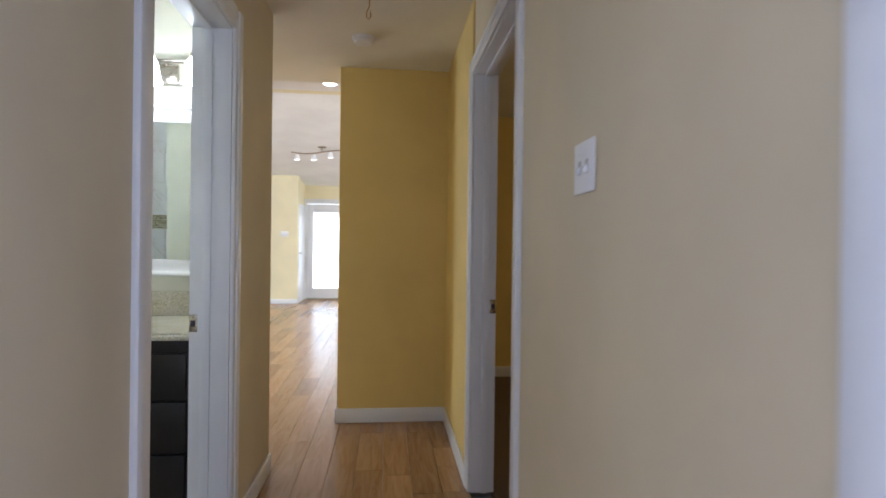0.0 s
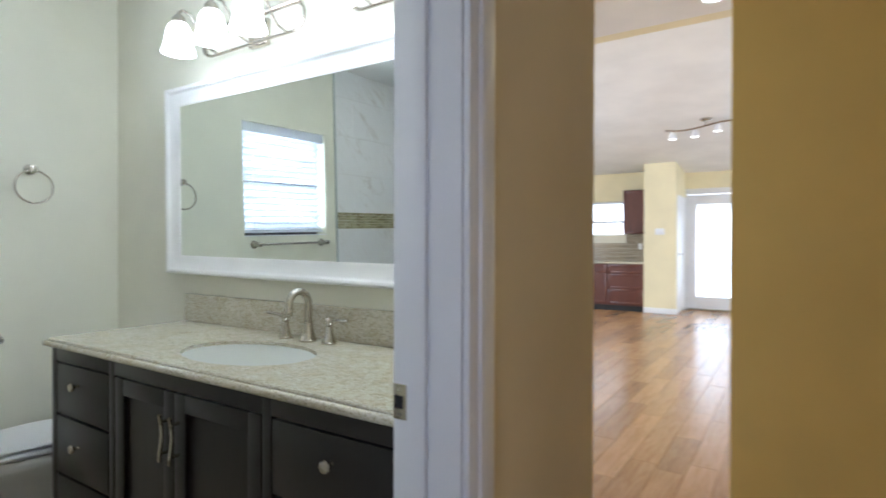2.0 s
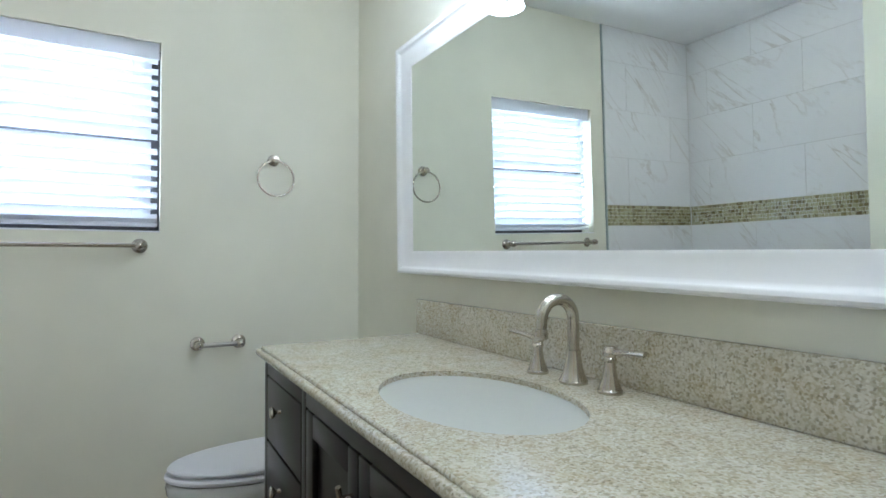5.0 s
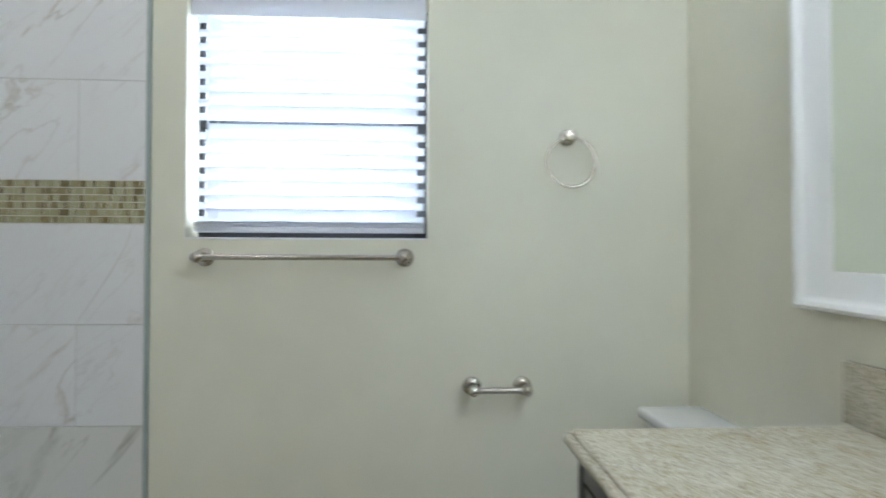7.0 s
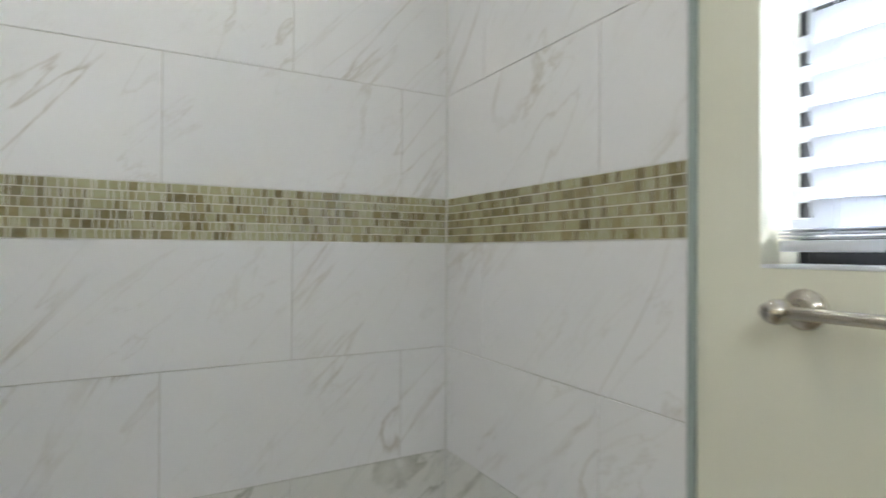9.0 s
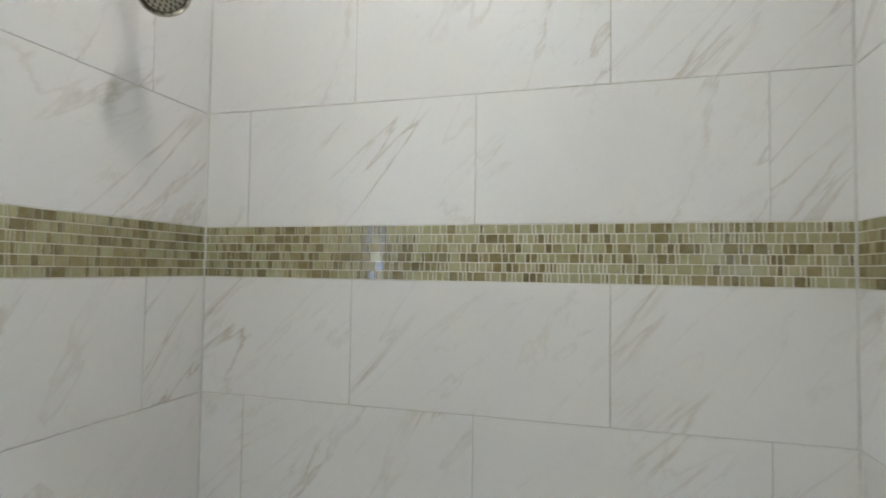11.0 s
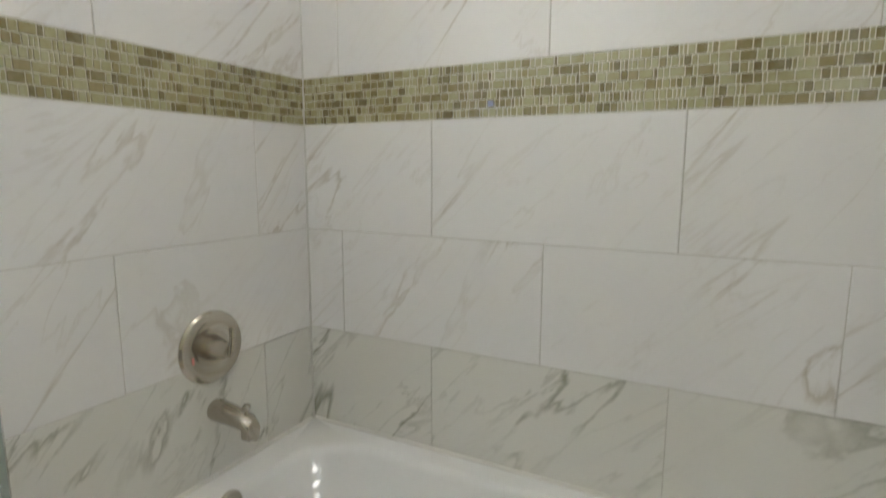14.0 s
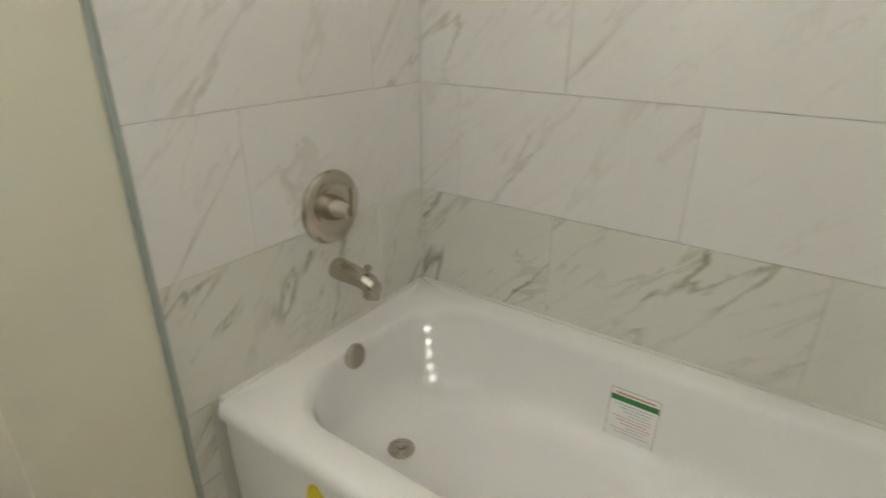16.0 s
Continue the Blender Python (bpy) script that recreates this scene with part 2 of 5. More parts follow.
def glass_mat():
    m, t, b = shader("window_glass", (1, 1, 1), 0.0)
    b.inputs["Transmission Weight"].default_value = 1.0
    b.inputs["IOR"].default_value = 1.05
    return m


M_glass = glass_mat()


def slat_mat():
    m, t, b = shader("white_blind_slat", (0.86, 0.87, 0.9), 0.4)
    tr = t.nodes.new("ShaderNodeBsdfTranslucent")
    tr.inputs[0].default_value = (0.9, 0.93, 1.0, 1)
    mx = t.nodes.new("ShaderNodeMixShader")
    mx.inputs[0].default_value = 0.22
    out = t.nodes["Material Output"]
    t.links.new(b.outputs[0], mx.inputs[1])
    t.links.new(tr.outputs[0], mx.inputs[2])
    t.links.new(mx.outputs[0], out.inputs[0])
    return m


M_slat = slat_mat()


# ---- building helpers ----
def box(bm, x0, x1, y0, y1, z0, z1, bevel=0.0, segs=2):
    m = Matrix.LocRotScale(((x0 + x1) / 2, (y0 + y1) / 2, (z0 + z1) / 2), None, (abs(x1 - x0), abs(y1 - y0), abs(z1 - z0)))
    got = bmesh.ops.create_cube(bm, size=1.0, matrix=m)
    if bevel:
        edges = list({e for v in got["verts"] for e in v.link_edges})
        bmesh.ops.bevel(bm, geom=edges, offset=bevel, segments=segs, profile=0.5, affect="EDGES")
    return bm


def boxed(*a, **k):
    return box(bmesh.new(), *a, **k)


def along(p, q):
    """A matrix whose z axis runs from p towards q, with its origin at p."""
    d = Vector(q) - Vector(p)
    return Matrix.Translation(p) @ d.to_track_quat("Z", "Y").to_matrix().to_4x4()


def rod(bm, p, q, r, r2=None, seg=20):
    length = (Vector(q) - Vector(p)).length
    bmesh.ops.create_cone(bm, cap_ends=True, segments=seg, radius1=r, radius2=r if r2 is None else r2, depth=length,
                          matrix=along(p, q) @ Matrix.Translation((0, 0, length / 2)))
    return bm


def lathe(bm, profile, m, seg=28, sx=1.0, sy=1.0):
    """Turns (radius, height) pairs about the z axis of m."""
    rings = []
    for r, h in profile:
        rings.append([bm.verts.new(m @ Vector((r * sx * math.cos(2 * math.pi * k / seg), r * sy * math.sin(2 * math.pi * k / seg), h))) for k in range(seg)])
    for a, b in zip(rings, rings[1:]):
        for k in range(seg):
            bm.faces.new((a[k], a[(k + 1) % seg], b[(k + 1) % seg], b[k]))
    if profile[0][0] > 1e-6:
        bm.faces.new(rings[0][::-1])
    if profile[-1][0] > 1e-6:
        bm.faces.new(rings[-1])
    bmesh.ops.remove_doubles(bm, verts=bm.verts, dist=1e-6)
    bmesh.ops.recalc_face_normals(bm, faces=bm.faces)
    return bm


def sweep(bm, pts, radii, seg=16, flat=1.0):
    """A round tube along points; radii may be one number or one for each point."""
    pts = [Vector(p) for p in pts]
    radii = radii if isinstance(radii, (list, tuple)) else [radii] * len(pts)
    rings, side = [], None
    for k, p in enumerate(pts):
        d = (pts[min(k + 1, len(pts) - 1)] - pts[max(k - 1, 0)]).normalized()
        if side is None:
            side = d.orthogonal().normalized()
        side = (side - side.dot(d) * d).normalized()
        other = d.cross(side)
        rings.append([bm.verts.new(p + radii[k] * (math.cos(2 * math.pi * j / seg) * side + flat * math.sin(2 * math.pi * j / seg) * other)) for j in range(seg)])
    for a, b in zip(rings, rings[1:]):
        for j in range(seg):
            bm.faces.new((a[j], a[(j + 1) % seg], b[(j + 1) % seg], b[j]))
    bm.faces.new(rings[0][::-1])
    bm.faces.new(rings[-1])
    bmesh.ops.recalc_face_normals(bm, faces=bm.faces)
    return bm


def ring_tube(bm, centre, m, r, tube, seg=40):
    pts = [m @ Vector((r * math.cos(2 * math.pi * k / seg), r * math.sin(2 * math.pi * k / seg), 0)) + Vector(centre) for k in range(seg + 1)]
    return sweep(bm, pts, tube, 12)


def extrude_loop(bm, loop, thickness):
    """Thickens a flat closed loop of points by the vector given."""
    a = [bm.verts.new(p) for p in loop]
    b = [bm.verts.new(Vector(p) + Vector(thickness)) for p in loop]
    n = len(loop)
    for k in range(n):
        bm.faces.new((a[k], a[(k + 1) % n], b[(k + 1) % n], b[k]))
    bm.faces.new(a[::-1])
    bm.faces.new(b)
    bmesh.ops.recalc_face_normals(bm, faces=bm.faces)
    return bm


def mesh_of(name, bm, material, smooth=True):
    me = bpy.data.meshes.new(name)
    bm.to_mesh(me)
    bm.free()
    me.materials.append(material)
    if smooth:
        me.shade_smooth()
        me.set_sharp_from_angle(angle=radians(35))
    return me


def part(name, bm, material, parent=None, label="", smooth=True):
    ob = new(name, mesh_of(name, bm, material, smooth))
    ob.parent = parent
    if label:
        ob["label"] = label
    return ob


def thing(name, label, category, group="", kind="", at=(0, 0, 0)):
    ob = new(name)
    ob.empty_display_size = 0.05
    ob.location = at
    return tagged(ob, label, category, group, kind)


def structure(name, bm, material, label, category):
    return tagged(part(name, bm, material), label, category, kind="structure")


MIRROR_TILT, MIRROR_ROLL = 0.95, 0.7               # the mirror leans out at the top and rolls a little, fitted to the camera's view
M_kmosaic = wood("brown_linear_mosaic", (0.10, 0.06, 0.035), (0.55, 0.48, 0.36), 0.2, (3, 3, 40), 3.0)

# ---- the shell ----
WX, NY, SYD, EXD = -3.118, 2.685, 0.13, -1.59      # bathroom faces: west, north, south, wing
LW, LWB, RW, RWB = -0.545, -0.702, 0.523, 0.643      # the hall's side walls, both faces
HALL_TOP, BATH_TOP = 2.50, 2.59
DOOR_A, DOOR_B, HEAD = 1.275, 2.03, 2.12          # the bathroom doorway
RD_A, RD_B = 1.54, 2.46                          # the bedroom doorway


def wall_pieces(boxes):
    bm = bmesh.new()
    for b in boxes:
        box(bm, *b)
    return bm


structure("wall_bath_north", wall_pieces([(WX - 0.15, LWB, NY, 2.80, 0, 2.95)]), M_bath, "pale cream-green painted bathroom wall behind the vanity", "wall")
WIN = (1.082, 1.834, 1.259, 2.034)
structure("wall_bath_west", wall_pieces([
    (WX - 0.15, WX, SYD - 0.15, WIN[0], 0, 2.7), (WX - 0.15, WX, WIN[1], NY, 0, 2.7),
    (WX - 0.15, WX, WIN[0], WIN[1], 0, WIN[2]), (WX - 0.15, WX, WIN[0], WIN[1], WIN[3], 2.7)]), M_bath, "pale cream-green painted bathroom wall with the window", "wall")
structure("wall_bath_south", wall_pieces([(WX, EXD, SYD - 0.15, SYD, 0, 2.7)]), M_bath, "painted wall behind the tub tiles", "wall")
structure("wall_bath_wing", wall_pieces([(EXD, EXD + 0.12, SYD - 0.15, 1.24, 0, 2.7), (EXD + 0.12, LWB, 1.12, 1.24, 0, 2.7)]), M_bath, "cream painted wing wall beside the tub", "wall")
structure("wall_bath_door_side", wall_pieces([(LWB, LWB + 0.07, 1.12, DOOR_A - 0.02, 0, 2.7), (LWB, LWB + 0.07, DOOR_B + 0.02, 2.80, 0, 2.7), (LWB, LWB + 0.07, DOOR_A - 0.02, DOOR_B + 0.02, HEAD + 0.02, 2.7)]), M_bath, "cream painted bathroom wall round the doorway", "wall")
# The opening from y -1.32 to -0.60 is added for a fill lamp.
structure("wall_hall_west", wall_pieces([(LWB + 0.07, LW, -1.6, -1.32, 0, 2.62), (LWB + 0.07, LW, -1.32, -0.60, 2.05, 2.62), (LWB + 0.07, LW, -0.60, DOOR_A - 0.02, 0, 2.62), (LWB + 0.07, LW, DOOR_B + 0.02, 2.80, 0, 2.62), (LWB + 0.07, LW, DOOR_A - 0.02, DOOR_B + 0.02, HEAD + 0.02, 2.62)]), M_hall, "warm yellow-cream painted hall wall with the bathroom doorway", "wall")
CD_A, CD_B = -0.64, 0.11                          # closed door further back
# The opening from y -1.50 to -0.82 is added for the other fill lamp.
structure("wall_hall_east", wall_pieces([
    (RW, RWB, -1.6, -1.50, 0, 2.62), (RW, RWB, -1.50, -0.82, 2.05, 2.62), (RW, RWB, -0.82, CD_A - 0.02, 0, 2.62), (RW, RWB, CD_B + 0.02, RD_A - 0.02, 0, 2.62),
    (RW, RWB, RD_A - 0.02, RD_B + 0.02, HEAD + 0.02, 2.62), (RW, RWB, CD_A - 0.02, CD_B + 0.02, HEAD + 0.02, 2.62)]), M_hall, "warm yellow-cream painted hall wall with two doorways", "wall")
# Side rooms added out of sight to close off the fill lamps' openings.
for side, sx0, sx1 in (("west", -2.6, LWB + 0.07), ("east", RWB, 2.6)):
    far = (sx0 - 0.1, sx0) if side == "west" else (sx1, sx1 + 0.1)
    structure("wall_side_room_" + side, wall_pieces([(*far, -2.4, -0.20, 0, 2.62), (sx0, sx1, -2.5, -2.4, 0, 2.62), (sx0, sx1, -0.30, -0.21, 0, 2.62)]), M_hall, "unseen wall closing an added side room", "wall")
    structure("ceiling_side_room_" + side, wall_pieces([(sx0 - 0.1, sx1 + 0.1 if side == "east" else sx1, -2.5, -0.21, 2.621, 2.7)]), M_hallceil, "unseen ceiling of an added side room", "ceiling")
    structure("floor_side_room_" + side, wall_pieces([(sx0, sx1, -2.4, -0.30, -0.06, -0.005)]), M_carpet, "unseen brown floor of an added side room", "floor")
# These two walls carry the warm light of the hall's end as colour.
structure("wall_hall_north_east", wall_pieces([(RW - 0.010, RWB, RD_B + 0.02, 3.608, 0, 2.62)]), M_warm_lit, "hall wall beyond the bedroom doorway, warm light in its yellow colour", "wall")
structure("wall_hall_end", wall_pieces([(-0.25, RWB, 3.608, 3.73, 0, 2.9)]), M_warm_lit, "wall closing the hall, warm light in its yellow colour", "wall")
structure("wall_hall_back", wall_pieces([(LW, RW, -1.72, -1.6, 0, 2.62)]), M_hall, "plain painted wall closing the hall behind", "wall")
structure("ceiling_hall", wall_pieces([(LWB, RWB, -1.72, 3.608, HALL_TOP, HALL_TOP + 0.1), (-6.0, RW, 3.608, 4.0, HALL_TOP, HALL_TOP + 0.1), (-6.0, RW, 3.9, 4.0, HALL_TOP + 0.1, 2.75), (-6.0, LWB, 2.80, 3.608, HALL_TOP, HALL_TOP + 0.1)]), M_hallceil, "matt cream hall ceiling", "ceiling")
structure("ceiling_bath", wall_pieces([(WX, EXD, SYD, 1.24, BATH_TOP, BATH_TOP + 0.08), (WX, LWB, 1.24, NY, BATH_TOP, BATH_TOP + 0.08)]), M_ceil, "matt white bathroom ceiling", "ceiling")
structure("ceiling_entry", wall_pieces([(-6.0, RW, 3.90, 5.12, 2.75, 2.85), (RW, 4.0, 5.01, 5.12, 2.75, 2.85)]), M_ceil, "flat white ceiling between the hall and the living room", "ceiling")
structure("wall_header", wall_pieces([(-6.0, 4.0, 5.122, 5.24, 2.75, 3.55)]), M_living, "cream header between the hall and the living room", "wall")
bm = bmesh.new()
extrude_loop(bm, [(-6.1, 4.52, 3.42), (-6.1, 12.75, 2.62), (-6.1, 12.75, 2.72), (-6.1, 4.52, 3.52)], (10.2, 0, 0))
structure("ceiling_living", bm, M_ceil, "white sloping living room ceiling", "ceiling")
structure("wall_living_west", wall_pieces([(-6.12, -6.0, 2.80, 12.75, 0, 3.5)]), M_living, "plain cream wall closing the living room", "wall")
structure("wall_living_south", wall_pieces([(-6.0, WX - 0.15, NY, 2.80, 0, 2.6)]), M_living, "plain cream wall closing the living room", "wall")
structure("wall_living_east", wall_pieces([(4.0, 4.12, -0.2, 12.75, 0, 3.5)]), M_living, "plain cream wall closing the living room", "wall")
KY, PX0, PX1, FY = 12.2, -2.38, -1.83, 12.55
structure("wall_kitchen", wall_pieces([(-6.0, -4.35, KY, KY + 0.15, 0, 3.0), (-2.87, PX0, KY, KY + 0.15, 0, 3.0), (-4.35, -2.87, KY, KY + 0.15, 0, 1.30), (-4.35, -2.87, KY, KY + 0.15, 2.12, 3.0)]), M_living, "cream kitchen wall with a window", "wall")
structure("wall_pillar", wall_pieces([(PX0, PX1, 11.56, 12.70, 0, 3.0)]), M_living, "cream wall end between the kitchen and the french doors", "wall")
structure("wall_french_doors", wall_pieces([(PX1, 4.0, FY, FY + 0.15, 2.33, 2.95), (0.02, 4.0, FY, FY + 0.15, 0, 2.33)]), M_living, "cream wall round the french doors", "wall")
# Bedroom walls carry their warm light in the paint colour too.
structure("wall_bedroom_north", wall_pieces([(RW, 4.0, 4.89, 5.01, 0, 3.6), (RW, RWB, 3.73, 4.89, 0, 2.9)]), M_warm_lit, "bedroom wall, warm light in its tan colour", "wall")
structure("wall_bedroom_south", wall_pieces([(RWB, 4.0, -0.2, -0.08, 0, 2.62)]), M_warm_lit, "plain wall closing the bedroom", "wall")
structure("ceiling_bedroom", wall_pieces([(RWB, 4.0, -0.2, 4.40, HALL_TOP + 0.004, HALL_TOP + 0.1), (RWB, 4.0, 4.40, 4.89, HALL_TOP + 0.004, HALL_TOP + 0.1)]), M_ceil, "plain bedroom ceiling", "ceiling")
structure("floor_bedroom", wall_pieces([(RWB, 4.0, -0.2, 4.89, -0.05, 0.004)]), M_carpet, "dark brown bedroom carpet", "floor")
structure("floor_base", wall_pieces([(-6.12, 4.12, -1.72, 12.75, -0.15, -0.05), (-6.0, 4.0, 2.80, 12.70, -0.05, -0.012), (LW, RW, -1.6, 2.80, -0.05, -0.012), (LWB, LW, DOOR_A, DOOR_B, -0.05, 0.002)]), M_grout, "grey underlay below the floor planks", "floor")
structure("floor_bath", wall_pieces([(WX, LWB, 0.1, NY, -0.05, 0.0)]), paint("beige_floor_tile", (0.42, 0.36, 0.27), 0.3), "beige bathroom floor", "floor")
structure("ground_outside", wall_pieces([(-60, 60, 13.2, 90, -0.35, -0.3), (-60, -3.6, -40, 13.2, -0.35, -0.3)]), paint("pale_concrete", (0.5, 0.49, 0.46), 0.8), "pale concrete patio outside", "ground")
tagged(part("backdrop_patio", boxed(-9, 6, 17.0, 17.1, -0.3, 6), M_outside), "bright overexposed daylight outside", "backdrop", kind="structure")
tagged(part("backdrop_yard", boxed(-6.1, -6.0, -2, 2.5, -0.3, 5), M_outside), "bright overexposed daylight outside", "backdrop", kind="structure")


# ---- baseboards, casings and doors ----
def baseboard(x0, x1, y0, y1, h=0.10):
    bm = boxed(x0, x1, y0, y1, 0.0, h, 0.004, 2)
    return tagged(part("baseboard", bm, M_trim), "white painted baseboard along the wall", "baseboard", kind="structure")


T = 0.013
baseboard(LW, LW + T, DOOR_B + 0.10, 2.80)
baseboard(LW, LW + T, -1.6, DOOR_A - 0.10)
baseboard(RW - 0.010 - T, RW - 0.010, RD_B + 0.08, 3.608)
baseboard(RW - T, RW, CD_B + 0.12, RD_A - 0.08)
baseboard(-0.263, RW - 0.010 - T, 3.608 - T, 3.608)
baseboard(-0.263, -0.25, 3.608, 3.74)
baseboard(RWB, 4.0, 4.89 - T, 4.89)
baseboard(PX0, PX1 + T, 11.56 - T, 11.56, 0.1)
baseboard(PX1, PX1 + T, 11.56, 11.66, 0.1)
baseboard(0.02, 3.9, FY - T, FY, 0.1)


def casing_profile(bm, x, out, y0, y1, z0, z1, inner_low):
    """A flat casing board with a raised outer band and a rounded inner bead."""
    if inner_low:
        box(bm, x, x + out * 0.014, y0, y1 - 0.004, z0, z1 - 0.003, 0.003)
        box(bm, x - out * 0.001, x + out * 0.020, y0 + 0.035, y1, z0, z1, 0.004)
    else:
        box(bm, x, x + out * 0.014, y0 + 0.004, y1, z0, z1 - 0.003, 0.003)
        box(bm, x - out * 0.001, x + out * 0.020, y0, y1 - 0.035, z0, z1, 0.004)
    return bm


def doorway(name, x_hall, x_far, a, b, head, out, width, label, stop):
    """Jambs, head, stops and the casings on the hall side of an opening in a wall along y."""
    ob = thing(name, label, "door frame", kind="structure")
    lo, hi = min(x_hall, x_far), max(x_hall, x_far)
    part("jamb", boxed(lo, hi, a - 0.02, a, 0, head, 0.002), M_trim, ob)
    part("jamb", boxed(lo, hi, b, b + 0.02, 0, head, 0.002), M_trim, ob)
    part("head_jamb", boxed(lo, hi, a - 0.02, b + 0.02, head, head + 0.02, 0.002), M_trim, ob)
    s0, s1 = stop
    part("door_stop", boxed(s0, s1, b - 0.011, b, 0, head, 0.003), M_trim, ob)
    part("door_stop", boxed(s0, s1, a, a + 0.011, 0, head, 0.003), M_trim, ob)
    part("door_stop", boxed(s0, s1, a + 0.011, b - 0.011, head - 0.011, head, 0.003), M_trim, ob)
    w = width
    part("casing", casing_profile(bmesh.new(), x_hall, out, b + 0.006, b + 0.006 + w, 0, head + w, True), M_trim, ob)
    part("casing", casing_profile(bmesh.new(), x_hall, out, a - 0.006 - w, a - 0.006, 0, head + w, False), M_trim, ob)
    bm = boxed(x_hall, x_hall + out * 0.014, a - 0.006, b + 0.006, head + 0.006, head + w - 0.004, 0.003)
    box(bm, x_hall - out * 0.001, x_hall + out * 0.020, a - 0.006, b + 0.006, head + 0.04, head + w, 0.004)
    part("head_casing", bm, M_trim, ob)
    return ob


def strike_plate(name, x, y, z, away):
    """A strike plate let into a jamb face that looks along -y."""
    ob = thing(name, "brushed nickel strike plate on the white door jamb", "strike plate", "strike plates")
    bm = boxed(x - 0.016, x + 0.016, y - 0.0022, y + 0.002, z - 0.035, z + 0.035, 0.0015)
    part("plate", bm, M_nickel, ob)
    # Solid black piece on the plate, painted shade for the open hole.
    part("latch_hole_shade", boxed(x - 0.007, x + 0.008, y - 0.0045, y - 0.0015, z - 0.012, z + 0.012), M_black, ob)
    part("lip", boxed(x + away * 0.008, x + away * 0.011, y - 0.008, y, z - 0.014, z + 0.014, 0.001), M_nickel, ob)
    for dz in (-0.025, 0.025):
        part("screw", rod(bmesh.new(), (x, y - 0.0035, z + dz), (x, y, z + dz), 0.0035, seg=12), M_steel, ob)
    return ob


doorway("door_frame_1", LW, LWB, DOOR_A, DOOR_B, HEAD, 1, 0.09, "white painted bathroom door frame with casing", (-0.655, -0.618))
strike_plate("strike_plate", -0.685, DOOR_B, 0.922, -1)
doorway("door_frame_2", RW, RWB, RD_A, RD_B, HEAD, -1, 0.075, "white painted bedroom door frame with casing", (0.573, 0.608))
strike_plate("strike_plate", 0.626, RD_B, 0.945, 1)
doorway("door_frame_3", RW, RWB, CD_A, CD_B, HEAD, -1, 0.09, "white painted door frame of a closed door", (0.565, 0.60))
door = thing("door_1", "white painted closed panel door in the hall", "door", kind="structure")
part("slab", boxed(0.605, 0.632, CD_A + 0.003, CD_B - 0.003, 0.01, HEAD - 0.003, 0.002), M_trim, door)
part("door_knob", lathe(bmesh.new(), [(0.0, 0.055), (0.022, 0.05), (0.027, 0.036), (0.02, 0.02), (0.011, 0.012), (0.011, 0.004), (0.028, 0.003), (0.03, 0.0)], along((0.605, CD_A + 0.07, 0.95), (0.0, CD_A + 0.07, 0.95))), M_nickel, door)


# ---- bathroom: window and blind ----
# The frame's dark colour is painted backlight shade.
win = thing("window_1", "bathroom window, backlit shade in its dark frame colour, bright daylight behind", "window", kind="structure")
wx0, wx1 = WX - 0.135, WX - 0.10
for y0, y1, z0, z1 in ((WIN[0], WIN[0] + 0.012, WIN[2], WIN[3]), (WIN[1] - 0.045, WIN[1], WIN[2], WIN[3]), (WIN[0] + 0.012, WIN[1] - 0.045, WIN[2], WIN[2] + 0.045),
                       (WIN[0] + 0.012, WIN[1] - 0.045, WIN[3] - 0.045, WIN[3]), (WIN[0] + 0.012, WIN[1] - 0.045, 1.628, 1.675)):
    part("frame", boxed(wx0, wx1, y0, y1, z0, z1, 0.004), M_backlit, win)
pane = part("pane", boxed(wx0 + 0.014, wx0 + 0.018, WIN[0] + 0.01, WIN[1] - 0.03, WIN[2] + 0.03, WIN[3] - 0.03), M_glass, win)
pane.visible_shadow = False
part("sill", boxed(WX - 0.10, WX + 0.002, WIN[0] + 0.002, WIN[1] - 0.002, WIN[2], WIN[2] + 0.006, 0.002), M_trim, win)

# Unseen slab, added to keep the sun off the upper slats.
structure("roof_eave", wall_pieces([(-3.85, WX - 0.15, -0.6, 3.4, 2.250, 2.36)]), M_trim, "unseen slab added to block the sun above the bathroom window", "roof")
blind = thing("window_blind", "closed white horizontal slat blind glowing with daylight", "window blind", at=(WX - 0.05, 1.453, 2.03))
bx = WX - 0.052


def local(bm, ob):
    bmesh.ops.translate(bm, verts=bm.verts, vec=-Vector(ob.location))
    return bm


part("head_rail", local(boxed(bx - 0.025, bx + 0.025, WIN[0] + 0.01, WIN[1] - 0.01, 1.985, 2.036, 0.003), blind), M_slat, blind)
part("valance", local(boxed(bx + 0.030, bx + 0.040, WIN[0] + 0.006, WIN[1] - 0.006, 1.965, 2.037, 0.004), blind), M_slat, blind)
SL0, SL1 = WIN[0] + 0.012, WIN[1] - 0.010
HL = (SL1 - SL0) / 2
slat_bm = bmesh.new()
extrude_loop(slat_bm, [(-0.0255, -HL, -0.0014), (-0.003, -HL, -0.0014), (-0.003, -HL + 0.034, -0.0014), (0.0255, -HL + 0.034, -0.0014),
                       (0.0255, HL - 0.024, -0.0014), (-0.001, HL - 0.024, -0.0014), (-0.001, HL, -0.0014), (-0.0255, HL, -0.0014)], (0, 0, 0.0028))
slat_mesh = mesh_of("slat", slat_bm, M_slat)
rng = random.Random(4)
z = 1.9844
